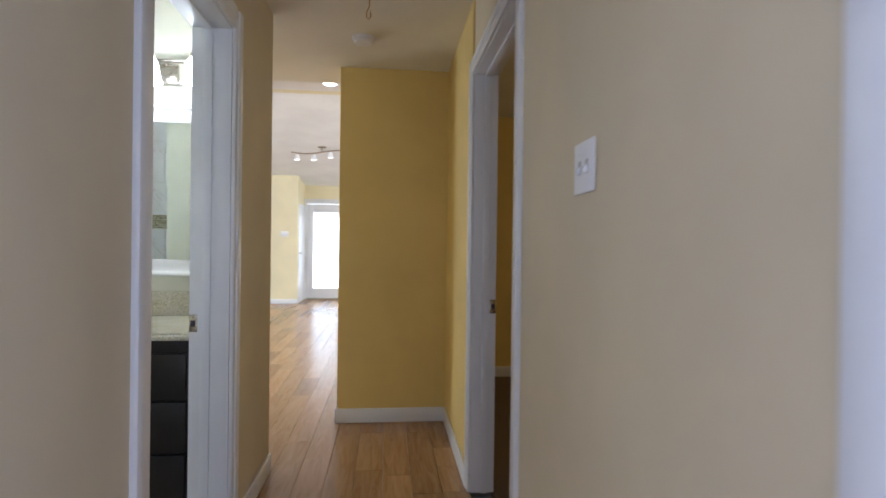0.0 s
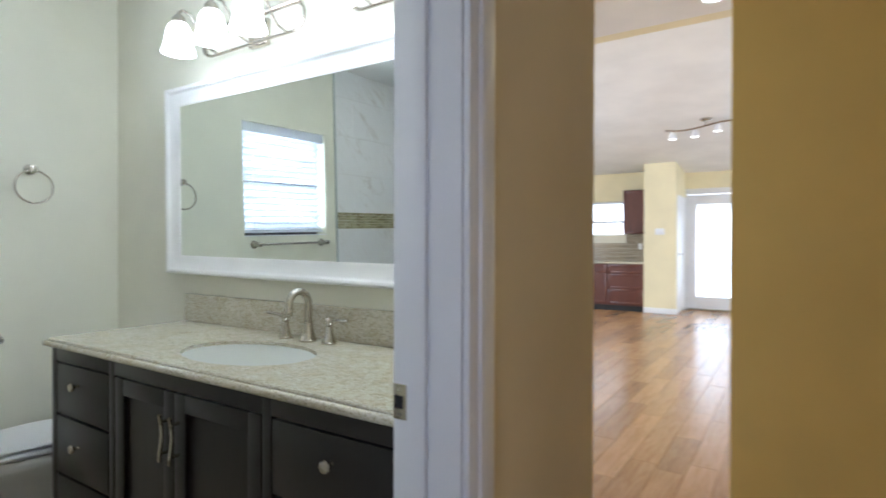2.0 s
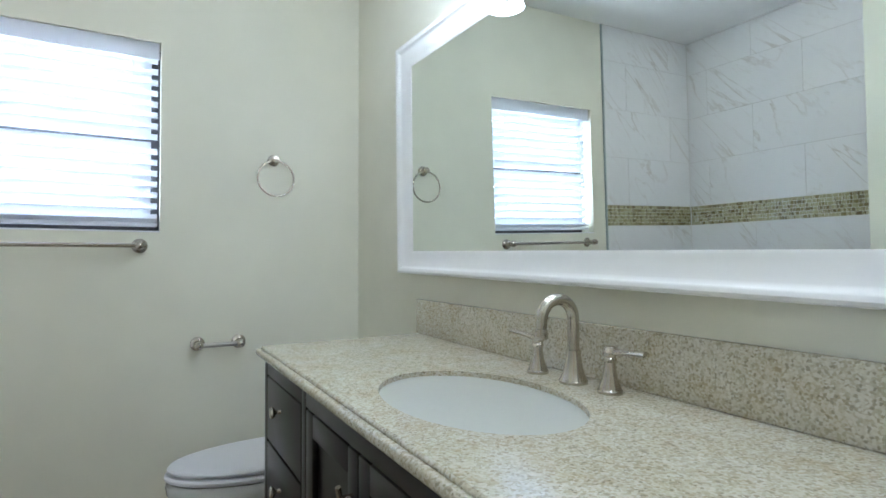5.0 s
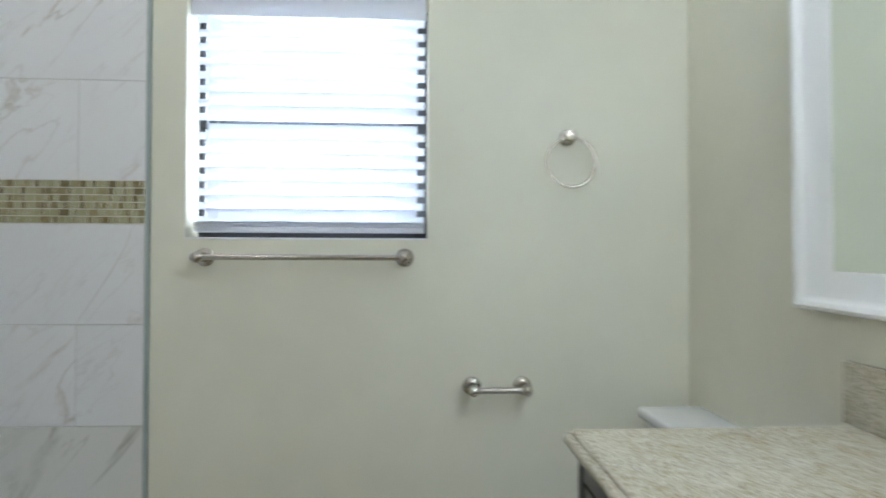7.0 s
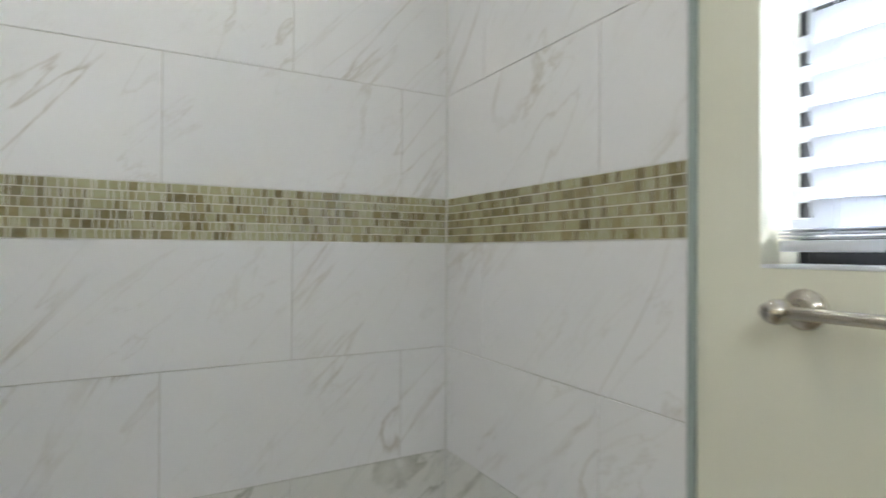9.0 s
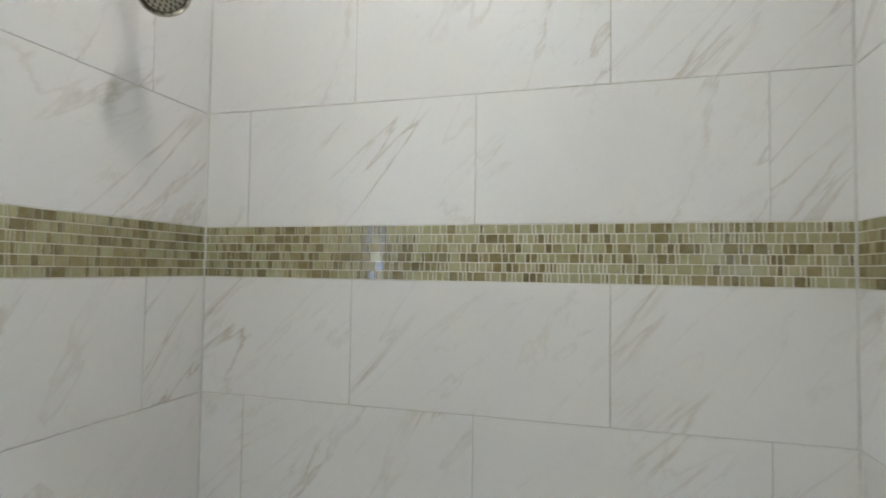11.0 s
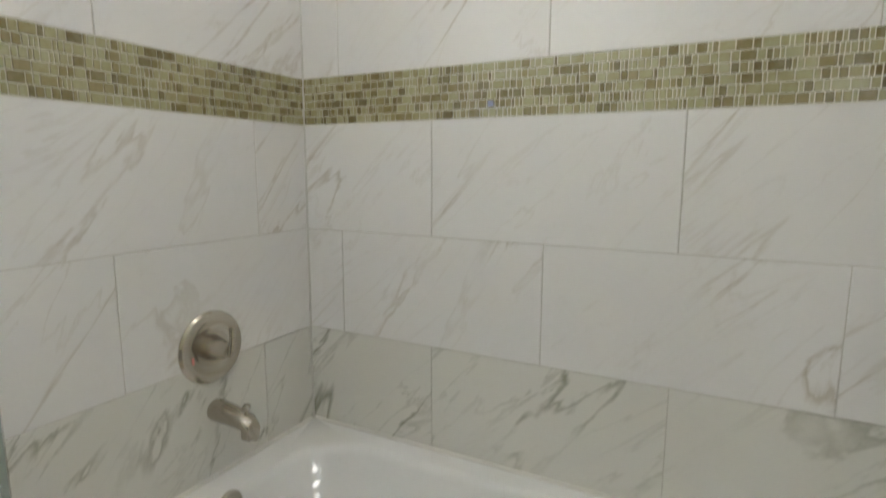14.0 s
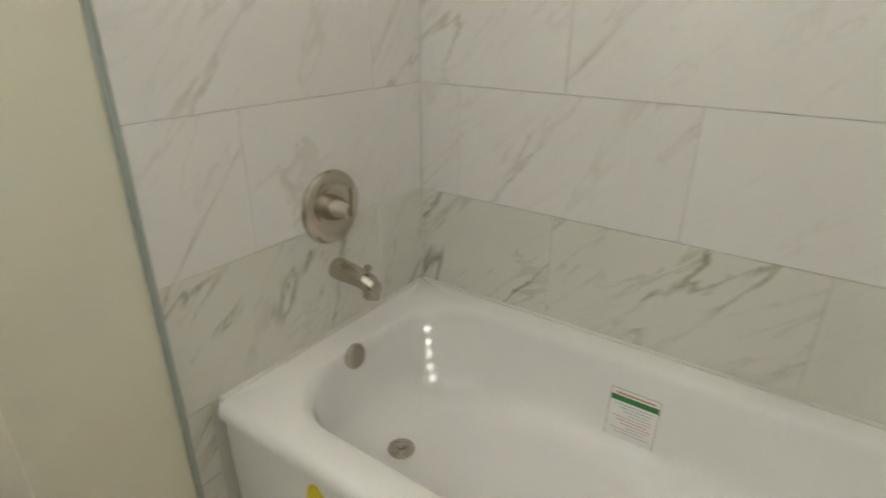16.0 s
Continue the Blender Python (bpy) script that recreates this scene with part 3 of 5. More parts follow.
while z > 1.325:
    s = new("slat", slat_mesh)
    s.parent = blind
    s.matrix_basis = pose(bx - blind.location.x, (SL0 + SL1) / 2 - blind.location.y, z - blind.location.z, rng.uniform(-0.3, 0.3), -66 + rng.uniform(-2.5, 2.5), 0)
    z -= 0.0452 if not 1.66 < z < 1.675 else 0.061
part("bottom_rail", local(boxed(bx - 0.026, bx + 0.026, SL0, SL1, 1.283, 1.300, 0.003), blind), M_slat, blind)
for k in range(3):
    part("stacked_slat", local(boxed(bx - 0.026, bx + 0.026, SL0, SL1, 1.3025 + k * 0.0055, 1.3058 + k * 0.0055, 0.001, 1), blind), M_slat, blind)
for cy in (WIN[0] + 0.09, WIN[1] - 0.10):
    part("ladder_cord", local(rod(bmesh.new(), (bx + 0.029, cy, 1.29), (bx + 0.029, cy, 1.985), 0.0011, seg=6), blind), M_slat, blind)
part("tilt_wand", local(rod(bmesh.new(), (bx + 0.034, WIN[0] + 0.06, 1.55), (bx + 0.034, WIN[0] + 0.06, 1.985), 0.003, seg=8), blind), M_slat, blind)


# ---- wall fittings ----
def flange(x, y, z):
    """A round stepped wall flange with a post, standing out along +x."""
    return lathe(bmesh.new(), [(0.029, 0.0), (0.029, 0.005), (0.025, 0.010), (0.016, 0.014), (0.0135, 0.02), (0.0125, 0.045), (0.0155, 0.052), (0.0175, 0.060), (0.0175, 0.070), (0.015, 0.080), (0.008, 0.086), (0.0, 0.088)], along((x, y, z), (x + 1, y, z)))


bar = thing("towel_bar", "brushed nickel towel bar on the wall below the window", "towel bar")
for y in (1.145, 1.762):
    part("post", flange(WX, y, 1.203), M_nickel, bar)
part("bar", rod(bmesh.new(), (WX + 0.066, 1.125, 1.203), (WX + 0.066, 1.782, 1.203), 0.0085), M_nickel, bar)

tp = thing("toilet_paper_holder", "empty brushed nickel toilet paper holder on the wall", "paper holder")
for y in (1.976, 2.138):
    part("post", flange(WX, y, 0.797), M_nickel, tp)
part("roller", rod(bmesh.new(), (WX + 0.066, 1.979, 0.797), (WX + 0.066, 2.135, 0.797), 0.0095), M_steel, tp)

ring = thing("towel_ring", "brushed nickel towel ring on the wall beside the window", "towel ring")
part("post", lathe(bmesh.new(), [(0.026, 0.0), (0.026, 0.005), (0.022, 0.010), (0.013, 0.014), (0.012, 0.03), (0.016, 0.036), (0.016, 0.05), (0.0, 0.054)], along((WX, 2.282, 1.590), (0, 2.282, 1.590))), M_nickel, ring)
part("ring", ring_tube(bmesh.new(), (WX + 0.045, 2.284, 1.505), Matrix.Rotation(radians(88), 4, "Y"), 0.078, 0.0044), M_nickel, ring)


# ---- vanity ----
VX0, VX1, VF, VT = -2.440, LWB, 2.112, 0.872
van = thing("vanity_cabinet", "dark espresso wood vanity with recessed panels and nickel pulls", "vanity")
bm = boxed(VX0, VX1, VF + 0.02, NY - 0.002, 0.09, VT - 0.03)
box(bm, VX0 + 0.02, VX1, VF + 0.08, NY - 0.002, 0.0, 0.09)
part("body", bm, M_espresso, van)
COLS = (VX0, -1.985, -1.185, VX1)


def frame_boards():
    for x in (VX0, COLS[1] - 0.018, COLS[2] - 0.018, VX1 - 0.036):
        part("stile", boxed(x, x + 0.036, VF, VF + 0.02, 0.09, VT - 0.03, 0.0015), M_espresso, van)
    for a, b in ((VX0 + 0.036, COLS[1] - 0.018), (COLS[1] + 0.018, COLS[2] - 0.018), (COLS[2] + 0.018, VX1 - 0.036)):
        part("rail", boxed(a, b, VF, VF + 0.02, VT - 0.085, VT - 0.03, 0.0015), M_espresso, van)
        part("rail", boxed(a, b, VF, VF + 0.02, 0.09, 0.135, 0.0015), M_espresso, van)


frame_boards()


def knob(parent, x, z):
    return part("knob", lathe(bmesh.new(), [(0.007, 0.0), (0.007, 0.003), (0.0052, 0.006), (0.0052, 0.014), (0.010, 0.018), (0.0155, 0.022), (0.0165, 0.026), (0.014, 0.031), (0.0, 0.033)], along((x, VF + 0.001, z), (x, 0, z)), 20), M_nickel, parent, "brushed nickel knob")


def shaker(name, x0, x1, z0, z1, parent, border):
    """A frame-and-panel front with a sunk panel, its own gap all round."""
    fr = part(name, boxed(x0, x1, VF + 0.014, VF + 0.0198, z0, z1), M_espresso, parent)
    b = border
    for bb in ((x0, x0 + b, z0, z1), (x1 - b, x1, z0, z1), (x0 + b, x1 - b, z0, z0 + b), (x0 + b, x1 - b, z1 - b, z1)):
        part("panel_frame", boxed(bb[0], bb[1], VF, VF + 0.0145, bb[2], bb[3], 0.002), M_espresso, fr)
    return fr


for a, b, kx in ((VX0 + 0.040, COLS[1] - 0.022, -2.225), (COLS[2] + 0.022, VX1 - 0.040, -0.950)):
    for z0, z1 in ((0.588, VT - 0.090), (0.365, 0.580), (0.140, 0.357)):
        d = part("drawer", boxed(a, b, VF - 0.001, VF + 0.0198, z0, z1, 0.0035, 2), M_espresso, van)
        knob(d, kx, (z0 + z1) / 2 + (0.028 if z0 > 0.5 else 0.016))


def pull(parent, x, z0, z1):
    pts = []
    for k in range(15):
        u = k / 14
        zz = z0 + (z1 - z0) * u
        pts.append((x + 0.006 * math.sin(u * 2 * math.pi), VF - 0.026 - 0.006 * math.sin(u * math.pi * 2 + 0.6), zz))
    h = part("pull", sweep(bmesh.new(), pts, 0.0058, 10), M_nickel, parent, "wavy brushed nickel pull")
    for zz in (z0 + 0.022, z1 - 0.022):
        part("pull_post", rod(bmesh.new(), (x, VF + 0.002, zz), (x, VF - 0.026, zz), 0.005, seg=10), M_nickel, h)


for a, b, px in ((COLS[1] + 0.022, -1.612, -1.638), (-1.608, COLS[2] - 0.022, -1.583)):
    d = shaker("cabinet_door", a, b, 0.140, VT - 0.090, van, 0.055)
    pull(d, px, 0.577, 0.717)

# counter with an oval cut-out
SX, SYC, SA, SB = -1.567, 2.345, 0.265, 0.178
CX0, CX1, CY0, CY1 = -2.462, LWB - 0.001, 2.085, NY - 0.001
CXT, CYT = CX0 + 0.018, CY0 + 0.018                # the top layer steps back from the rounded lower edge


def slab_with_hole(z0, z1, seg=64):
    bm = bmesh.new()
    rings = {}
    for z in (z0, z1):
        inner, outer = [], []
        for k in range(seg):
            a = 2 * math.pi * k / seg
            c, s = math.cos(a), math.sin(a)
            inner.append(bm.verts.new((SX + SA * c, SYC + SB * s, z)))
            fx = (CX1 - SX if c > 0 else SX - CXT) / max(abs(c), 1e-9)
            fy = (CY1 - SYC if s > 0 else SYC - CYT) / max(abs(s), 1e-9)
            f = min(fx, fy)
            outer.append(bm.verts.new((SX + f * c, SYC + f * s, z)))
        rings[z] = (inner, outer)
    for z, up in ((z0, False), (z1, True)):
        inner, outer = rings[z]
        for k in range(seg):
            f = (inner[k], outer[k], outer[(k + 1) % seg], inner[(k + 1) % seg])
            bm.faces.new(f if up else f[::-1])
    for which, flip in ((0, False), (1, True)):
        lo, hi = rings[z0][which], rings[z1][which]
        for k in range(seg):
            f = (lo[k], lo[(k + 1) % seg], hi[(k + 1) % seg], hi[k])
            bm.faces.new(f[::-1] if not flip else f)
    for x in (CXT, CX1):
        for y in (CYT, CY1):
            near = []
            for z in (z0, z1):
                ang = math.atan2(y - SYC, x - SX) % (2 * math.pi)
                k = int(ang / (2 * math.pi) * seg)
                near.append((rings[z][1][k], rings[z][1][(k + 1) % seg], bm.verts.new((x, y, z))))
            (a0, b0, c0), (a1, b1, c1) = near
            bm.faces.new((a0, b0, c0))
            bm.faces.new((a1, c1, b1))
            bm.faces.new((a0, c0, c1, a1))
            bm.faces.new((c0, b0, b1, c1))
    bmesh.ops.recalc_face_normals(bm, faces=bm.faces)
    return bm


counter = thing("vanity_countertop", "polished beige speckled granite countertop with backsplash", "countertop")
bm = slab_with_hole(VT - 0.012, VT)
part("slab", bm, M_granite, counter, smooth=False)
bm = bmesh.new()
box(bm, CX0, CX1, CY0, CY0 + 0.06, VT - 0.031, VT - 0.0085, 0.009, 4)
part("edge", bm, M_granite, counter)
part("edge", boxed(CX0, CX0 + 0.05, CY0 + 0.045, CY1, VT - 0.0308, VT - 0.0087, 0.009, 4), M_granite, counter)
part("nosing", rod(bmesh.new(), (CXT + 0.004, CYT + 0.003, VT - 0.0068), (CX1, CYT + 0.003, VT - 0.0068), 0.0070, seg=20), M_granite, counter)
part("nosing", rod(bmesh.new(), (CXT + 0.003, CYT + 0.004, VT - 0.0068), (CXT + 0.003, CY1, VT - 0.0068), 0.0070, seg=20), M_granite, counter)
part("backsplash", boxed(CX0, CX1, NY - 0.021, NY - 0.001, VT + 0.001, VT + 0.127, 0.003), M_granite, counter)

sink = thing("sink_basin", "white oval undermount china sink basin", "sink")
prof = [(1.02, -0.0125), (1.012, -0.020), (0.985, -0.045), (0.935, -0.090), (0.84, -0.130), (0.64, -0.158), (0.34, -0.170), (0.085, -0.174)]
bm = bmesh.new()
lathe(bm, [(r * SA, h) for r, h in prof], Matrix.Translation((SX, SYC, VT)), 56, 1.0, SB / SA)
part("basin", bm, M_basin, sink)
part("drain", lathe(bmesh.new(), [(0.028, 0.0), (0.028, 0.003), (0.020, 0.0045), (0.018, 0.001), (0.0, 0.002)], Matrix.Translation((SX, SYC, VT - 0.173))), M_nickel, sink)

# faucet
FYC = 2.600


def bell(x, y, z):
    return Matrix.Translation((x, y, z))


tap = thing("faucet", "brushed nickel widespread faucet with gooseneck spout and two levers", "faucet")
part("spout_base", lathe(bmesh.new(), [(0.032, 0.0), (0.032, 0.006), (0.029, 0.010), (0.024, 0.022), (0.019, 0.045), (0.0165, 0.07), (0.0165, 0.074), (0.0, 0.074)], bell(SX + 0.013, FYC, VT), 32), M_nickel, tap)
pts = [(SX + 0.013, FYC, VT + 0.06), (SX + 0.013, FYC, VT + 0.142)]
R = 0.046
for k in range(1, 17):
    a = math.pi * k / 16 * 1.0
    pts.append((SX + 0.013, FYC - R + R * math.cos(a), VT + 0.142 + R * math.sin(a)))
pts.append((SX + 0.013, FYC - 2 * R - 0.002, VT + 0.117))
part("spout", sweep(bmesh.new(), pts, [0.0135] * (len(pts) - 2) + [0.0135, 0.0125], 20), M_nickel, tap)
part("spout_tip", lathe(bmesh.new(), [(0.0142, 0.0), (0.0155, 0.004), (0.0155, 0.016), (0.0138, 0.022)], bell(SX + 0.013, FYC - 2 * R - 0.002, VT + 0.104)), M_nickel, tap)
for side, hx in ((-1, SX - 0.11), (1, SX + 0.12)):
    h = part("handle_base", lathe(bmesh.new(), [(0.026, 0.0), (0.026, 0.006), (0.023, 0.009), (0.022, 0.015), (0.016, 0.030), (0.0125, 0.050), (0.0115, 0.064), (0.014, 0.067), (0.014, 0.071), (0.0118, 0.074), (0.0145, 0.079), (0.0145, 0.090), (0.011, 0.096), (0.0, 0.097)], bell(hx, FYC, VT), 28), M_nickel, tap)
    pts = [(hx - side * 0.006, FYC, VT + 0.084), (hx + side * 0.02, FYC - 0.002, VT + 0.086), (hx + side * 0.055, FYC - 0.006, VT + 0.091), (hx + side * 0.098, FYC - 0.010, VT + 0.094)]
    part("lever", sweep(bmesh.new(), pts, [0.0078, 0.0066, 0.0062, 0.0072], 12, 0.7), M_nickel, h)

# ---- mirror ----
MX0, MX1, MZ0, MZ1 = -2.564, -0.74, 1.086, 1.956
mirror = thing("wall_mirror", "large mirror in a wide cream-white moulded frame above the vanity", "mirror", at=(-1.658, NY, 1.521))


def mitred(x0, x1, z0, z1, outline):
    """A picture-frame moulding: outline of (inset, depth) pairs swept round a rectangle."""
    bm = bmesh.new()
    loops = []
    for inset, depth in outline:
        loops.append([bm.verts.new((x, NY - depth, zz)) for x, zz in ((x0 + inset, z0 + inset), (x1 - inset, z0 + inset), (x1 - inset, z1 - inset), (x0 + inset, z1 - inset))])
    for a, b in zip(loops, loops[1:]):
        for k in range(4):
            bm.faces.new((a[k], a[(k + 1) % 4], b[(k + 1) % 4], b[k]))
    bmesh.ops.recalc_face_normals(bm, faces=bm.faces)
    return bm


frame_bm = mitred(MX0, MX1, MZ0, MZ1, [(0.0, -0.008), (0.0, 0.038), (0.003, 0.045), (0.010, 0.048), (0.017, 0.045), (0.021, 0.039), (0.032, 0.031), (0.050, 0.024), (0.070, 0.021), (0.078, 0.020), (0.084, 0.017), (0.086, 0.006)])
part("mirror_frame", local(frame_bm, mirror), M_mframe, mirror)
part("backing", local(boxed(MX0 + 0.01, MX1 - 0.01, NY - 0.006, NY - 0.001, MZ0 + 0.01, MZ1 - 0.01), mirror), M_black, mirror)
gl = part("mirror_glass", boxed(-(MX1 - MX0) / 2 + 0.08, (MX1 - MX0) / 2 - 0.08, -0.002, 0.002, -(MZ1 - MZ0) / 2 + 0.08, (MZ1 - MZ0) / 2 - 0.08), M_mirror, mirror, "clear silvered mirror glass", smooth=False)
gl.location = (0, -0.014, 0)
mirror.rotation_euler = (radians(MIRROR_TILT), radians(MIRROR_ROLL), 0)
mirror.location.y -= 0.010


# ---- vanity lights ----
def vanity_light(x0):
    ob = thing("vanity_light", "brushed nickel three-light bar with lit frosted glass shades", "wall light", "vanity lights")
    L = 0.64
    yb = NY - 0.055
    pts = []
    for k in range(13):
        a = -math.pi / 2 + math.pi * k / 12
        pts.append((x0 + L - 0.055 + 0.055 * math.cos(a), yb, 2.115 + 0.055 * math.sin(a)))
    left = []
    for k in range(13):
        a = math.pi / 2 + math.pi * k / 12
        left.append((x0 + 0.055 + 0.055 * math.cos(a), yb, 2.115 + 0.055 * math.sin(a)))
    part("loop_band", sweep(bmesh.new(), pts + left + [pts[0]], 0.011, 10, 0.6), M_nickel, ob)
    part("back_plate", boxed(x0 + L / 2 - 0.06, x0 + L / 2 + 0.06, NY - 0.025, NY - 0.001, 2.06, 2.17, 0.006), M_nickel, ob)
    part("plate_arm", rod(bmesh.new(), (x0 + L / 2, NY - 0.02, 2.06), (x0 + L / 2, yb, 2.06), 0.009), M_nickel, ob)
    part("plate_arm", rod(bmesh.new(), (x0 + L / 2, NY - 0.02, 2.17), (x0 + L / 2, yb, 2.17), 0.009), M_nickel, ob)
    for k in range(3):
        x = x0 + L / 2 + (k - 1) * 0.22
        arm = [(x, yb, 2.06), (x, yb - 0.05, 2.075), (x, 2.535, 2.14), (x, 2.50, 2.185), (x, 2.465, 2.19), (x, 2.45, 2.175)]
        part("arm", sweep(bmesh.new(), arm, 0.006, 10), M_nickel, ob)
        part("socket_cap", lathe(bmesh.new(), [(0.0, 0.05), (0.006, 0.048), (0.008, 0.036), (0.018, 0.030), (0.026, 0.018), (0.028, 0.0)], bell(x, 2.45, 2.132)), M_nickel, ob)
        sh = part("shade", lathe(bmesh.new(), [(0.026, 0.0), (0.038, -0.012), (0.047, -0.035), (0.051, -0.065), (0.056, -0.095), (0.066, -0.122), (0.063, -0.122), (0.053, -0.095), (0.048, -0.065), (0.044, -0.035), (0.034, -0.012), (0.020, -0.002)], bell(x, 2.45, 2.132), 32), M_bulbglass, ob, "lit frosted white glass bell shade")
        sh.visible_shadow = False
    return ob


vanity_light(-2.245)
vanity_light(-1.37)

# ---- toilet ----
TX, TYB = -2.82, 2.68
wc = thing("toilet", "white china toilet with closed lid beside the vanity", "toilet")


def oval_loop(cy, a, front, back, z, seg=40):
    out = []
    for k in range(seg):
        t = 2 * math.pi * k / seg
        s = math.sin(t)
        out.append((TX + a * math.cos(t) * (1.0 if s < 0 else (1 - 0.15 * s)), cy + (front * 0.945 if s < 0 else back) * s, z))
    return out


def skin(bm, loops, cap=True):
    rings = [[bm.verts.new(p) for p in lp] for lp in loops]
    n = len(rings[0])
    for a, b in zip(rings, rings[1:]):
        for k in range(n):
            bm.faces.new((a[k], a[(k + 1) % n], b[(k + 1) % n], b[k]))
    if cap:
        bm.faces.new(rings[0][::-1])
        bm.faces.new(rings[-1])
    bmesh.ops.recalc_face_normals(bm, faces=bm.faces)
    return bm


part("bowl", skin(bmesh.new(), [oval_loop(2.30, 0.105, 0.23, 0.26, 0.0), oval_loop(2.30, 0.11, 0.24, 0.26, 0.10), oval_loop(2.27, 0.135, 0.30, 0.25, 0.19), oval_loop(2.24, 0.172, 0.375, 0.25, 0.255), oval_loop(2.23, 0.188, 0.402, 0.26, 0.31), oval_loop(2.23, 0.190, 0.406, 0.26, 0.342), oval_loop(2.23, 0.182, 0.398, 0.26, 0.355)]), M_china, wc)
part("seat", skin(bmesh.new(), [oval_loop(2.23, 0.176, 0.392, 0.24, 0.3555), oval_loop(2.23, 0.179, 0.396, 0.24, 0.361), oval_loop(2.23, 0.190, 0.409, 0.245, 0.364), oval_loop(2.23, 0.192, 0.411, 0.245, 0.374), oval_loop(2.23, 0.186, 0.404, 0.24, 0.381), oval_loop(2.23, 0.172, 0.388, 0.24, 0.383)]), M_plastic, wc)
part("lid", skin(bmesh.new(), [oval_loop(2.23, 0.168, 0.383, 0.235, 0.3835), oval_loop(2.23, 0.172, 0.388, 0.238, 0.389), oval_loop(2.23, 0.182, 0.400, 0.242, 0.392), oval_loop(2.23, 0.184, 0.402, 0.244, 0.399), oval_loop(2.23, 0.178, 0.394, 0.240, 0.406), oval_loop(2.23, 0.158, 0.350, 0.225, 0.412), oval_loop(2.23, 0.10, 0.22, 0.17, 0.416)]), M_plastic, wc)
part("tank", boxed(TX - 0.205, TX + 0.205, TYB - 0.19, TYB, 0.36, 0.715, 0.022, 4), M_china, wc)
part("tank_lid", boxed(TX - 0.215, TX + 0.215, TYB - 0.205, TYB, 0.717, 0.752, 0.014, 4), M_china, wc)
part("flush_lever", sweep(bmesh.new(), [(TX - 0.15, TYB - 0.19, 0.68), (TX - 0.15, TYB - 0.205, 0.68), (TX - 0.12, TYB - 0.212, 0.677), (TX - 0.08, TYB - 0.212, 0.672)], 0.006, 10), M_chrome, wc)

# ---- bathtub ----
X0T, X1T, Y0T, Y1T, RIM = -3.106, -1.602, 0.142, 0.905, 0.385
tub = thing("bathtub", "glossy white alcove bathtub with a straight apron", "bathtub")


def rounded_rect(x0, x1, y0, y1, re, rw, z, seg=10):
    """A rounded rectangle: corner radius re at the drain end, rw at the sloping end."""
    out = []
    for cx, cy, r, a0 in ((x1 - re, y1 - re, re, 0), (x0 + rw, y1 - rw, rw, 90), (x0 + rw, y0 + rw, rw, 180), (x1 - re, y0 + re, re, 270)):
        for k in range(seg):
            a = radians(a0 + 90 * k / (seg - 1))
            out.append((cx + r * math.cos(a), cy + r * math.sin(a), z))
    return out


bm = bmesh.new()
skin(bm, [rounded_rect(X0T, X1T, Y0T, Y1T - 0.02, 0.012, 0.012, 0.0), rounded_rect(X0T, X1T, Y0T, Y1T - 0.014, 0.012, 0.012, RIM - 0.055),
          rounded_rect(X0T, X1T, Y0T, Y1T - 0.001, 0.014, 0.014, RIM - 0.040), rounded_rect(X0T, X1T, Y0T, Y1T, 0.016, 0.016, RIM - 0.022),
          rounded_rect(X0T + 0.002, X1T - 0.002, Y0T + 0.002, Y1T - 0.005, 0.018, 0.018, RIM - 0.008),
          rounded_rect(X0T + 0.012, X1T - 0.012, Y0T + 0.010, Y1T - 0.016, 0.02, 0.02, RIM),
          rounded_rect(X0T + 0.075, X1T - 0.085, Y0T + 0.060, Y1T - 0.075, 0.17, 0.20, RIM),
          rounded_rect(X0T + 0.087, X1T - 0.096, Y0T + 0.070, Y1T - 0.086, 0.17, 0.20, RIM - 0.004),
          rounded_rect(X0T + 0.100, X1T - 0.104, Y0T + 0.078, Y1T - 0.094, 0.17, 0.20, RIM - 0.016),
          *[rounded_rect(X0T + 0.104 + 0.13 * w + 0.19 * c, X1T - 0.106 - 0.02 * w - 0.10 * c, Y0T + 0.080 + 0.012 * w + 0.095 * c, Y1T - 0.096 - 0.012 * w - 0.085 * c,
                         0.175 - 0.03 * c, 0.20 - 0.02 * c, RIM - 0.03 - 0.11 * w - 0.125 * d)
            for w, c, d in [(0.0, 0, 0), (0.5, 0, 0), (1.0, 0, 0)] + [(1.0, 1 - math.cos(radians(a)), math.sin(radians(a))) for a in range(9, 91, 9)]],
          rounded_rect(X0T + 0.60, X1T - 0.40, Y0T + 0.30, Y1T - 0.31, 0.06, 0.07, RIM - 0.267)])
shell = part("shell", bm, M_tub, tub)
DRX, DRY, DRZ = -1.845, 0.560, RIM - 0.2655
part("drain", lathe(bmesh.new(), [(0.036, 0.0), (0.036, 0.003), (0.030, 0.005), (0.026, 0.003), (0.022, 0.0045), (0.010, 0.006), (0.008, 0.012), (0.0, 0.013)], bell(DRX, DRY, DRZ)), M_nickel, tub, "round nickel drain")
OVD = Vector((-1, 0, 0.18)).normalized()
oc = Vector((X1T - 0.106, 0.572, RIM - 0.022))
# Darker metal than the drain: a dark reflection put into its colour.
part("overflow_plate", lathe(bmesh.new(), [(0.034, 0.0), (0.034, 0.004), (0.029, 0.009), (0.012, 0.011), (0.0, 0.011)], along(oc, oc + OVD)), M_steel, tub, "round overflow plate, dark reflection put into its metal colour")

lab = thing("warning_label", "white printed label with a green band stuck in the tub", "label")
LX, LZ = -2.333, 0.242
lm = pose(LX, Y0T + 0.0975, LZ - 0.005, 10.0, 0, 0) @ Matrix.Diagonal((1.06, 1.0, 1.12, 1.0))
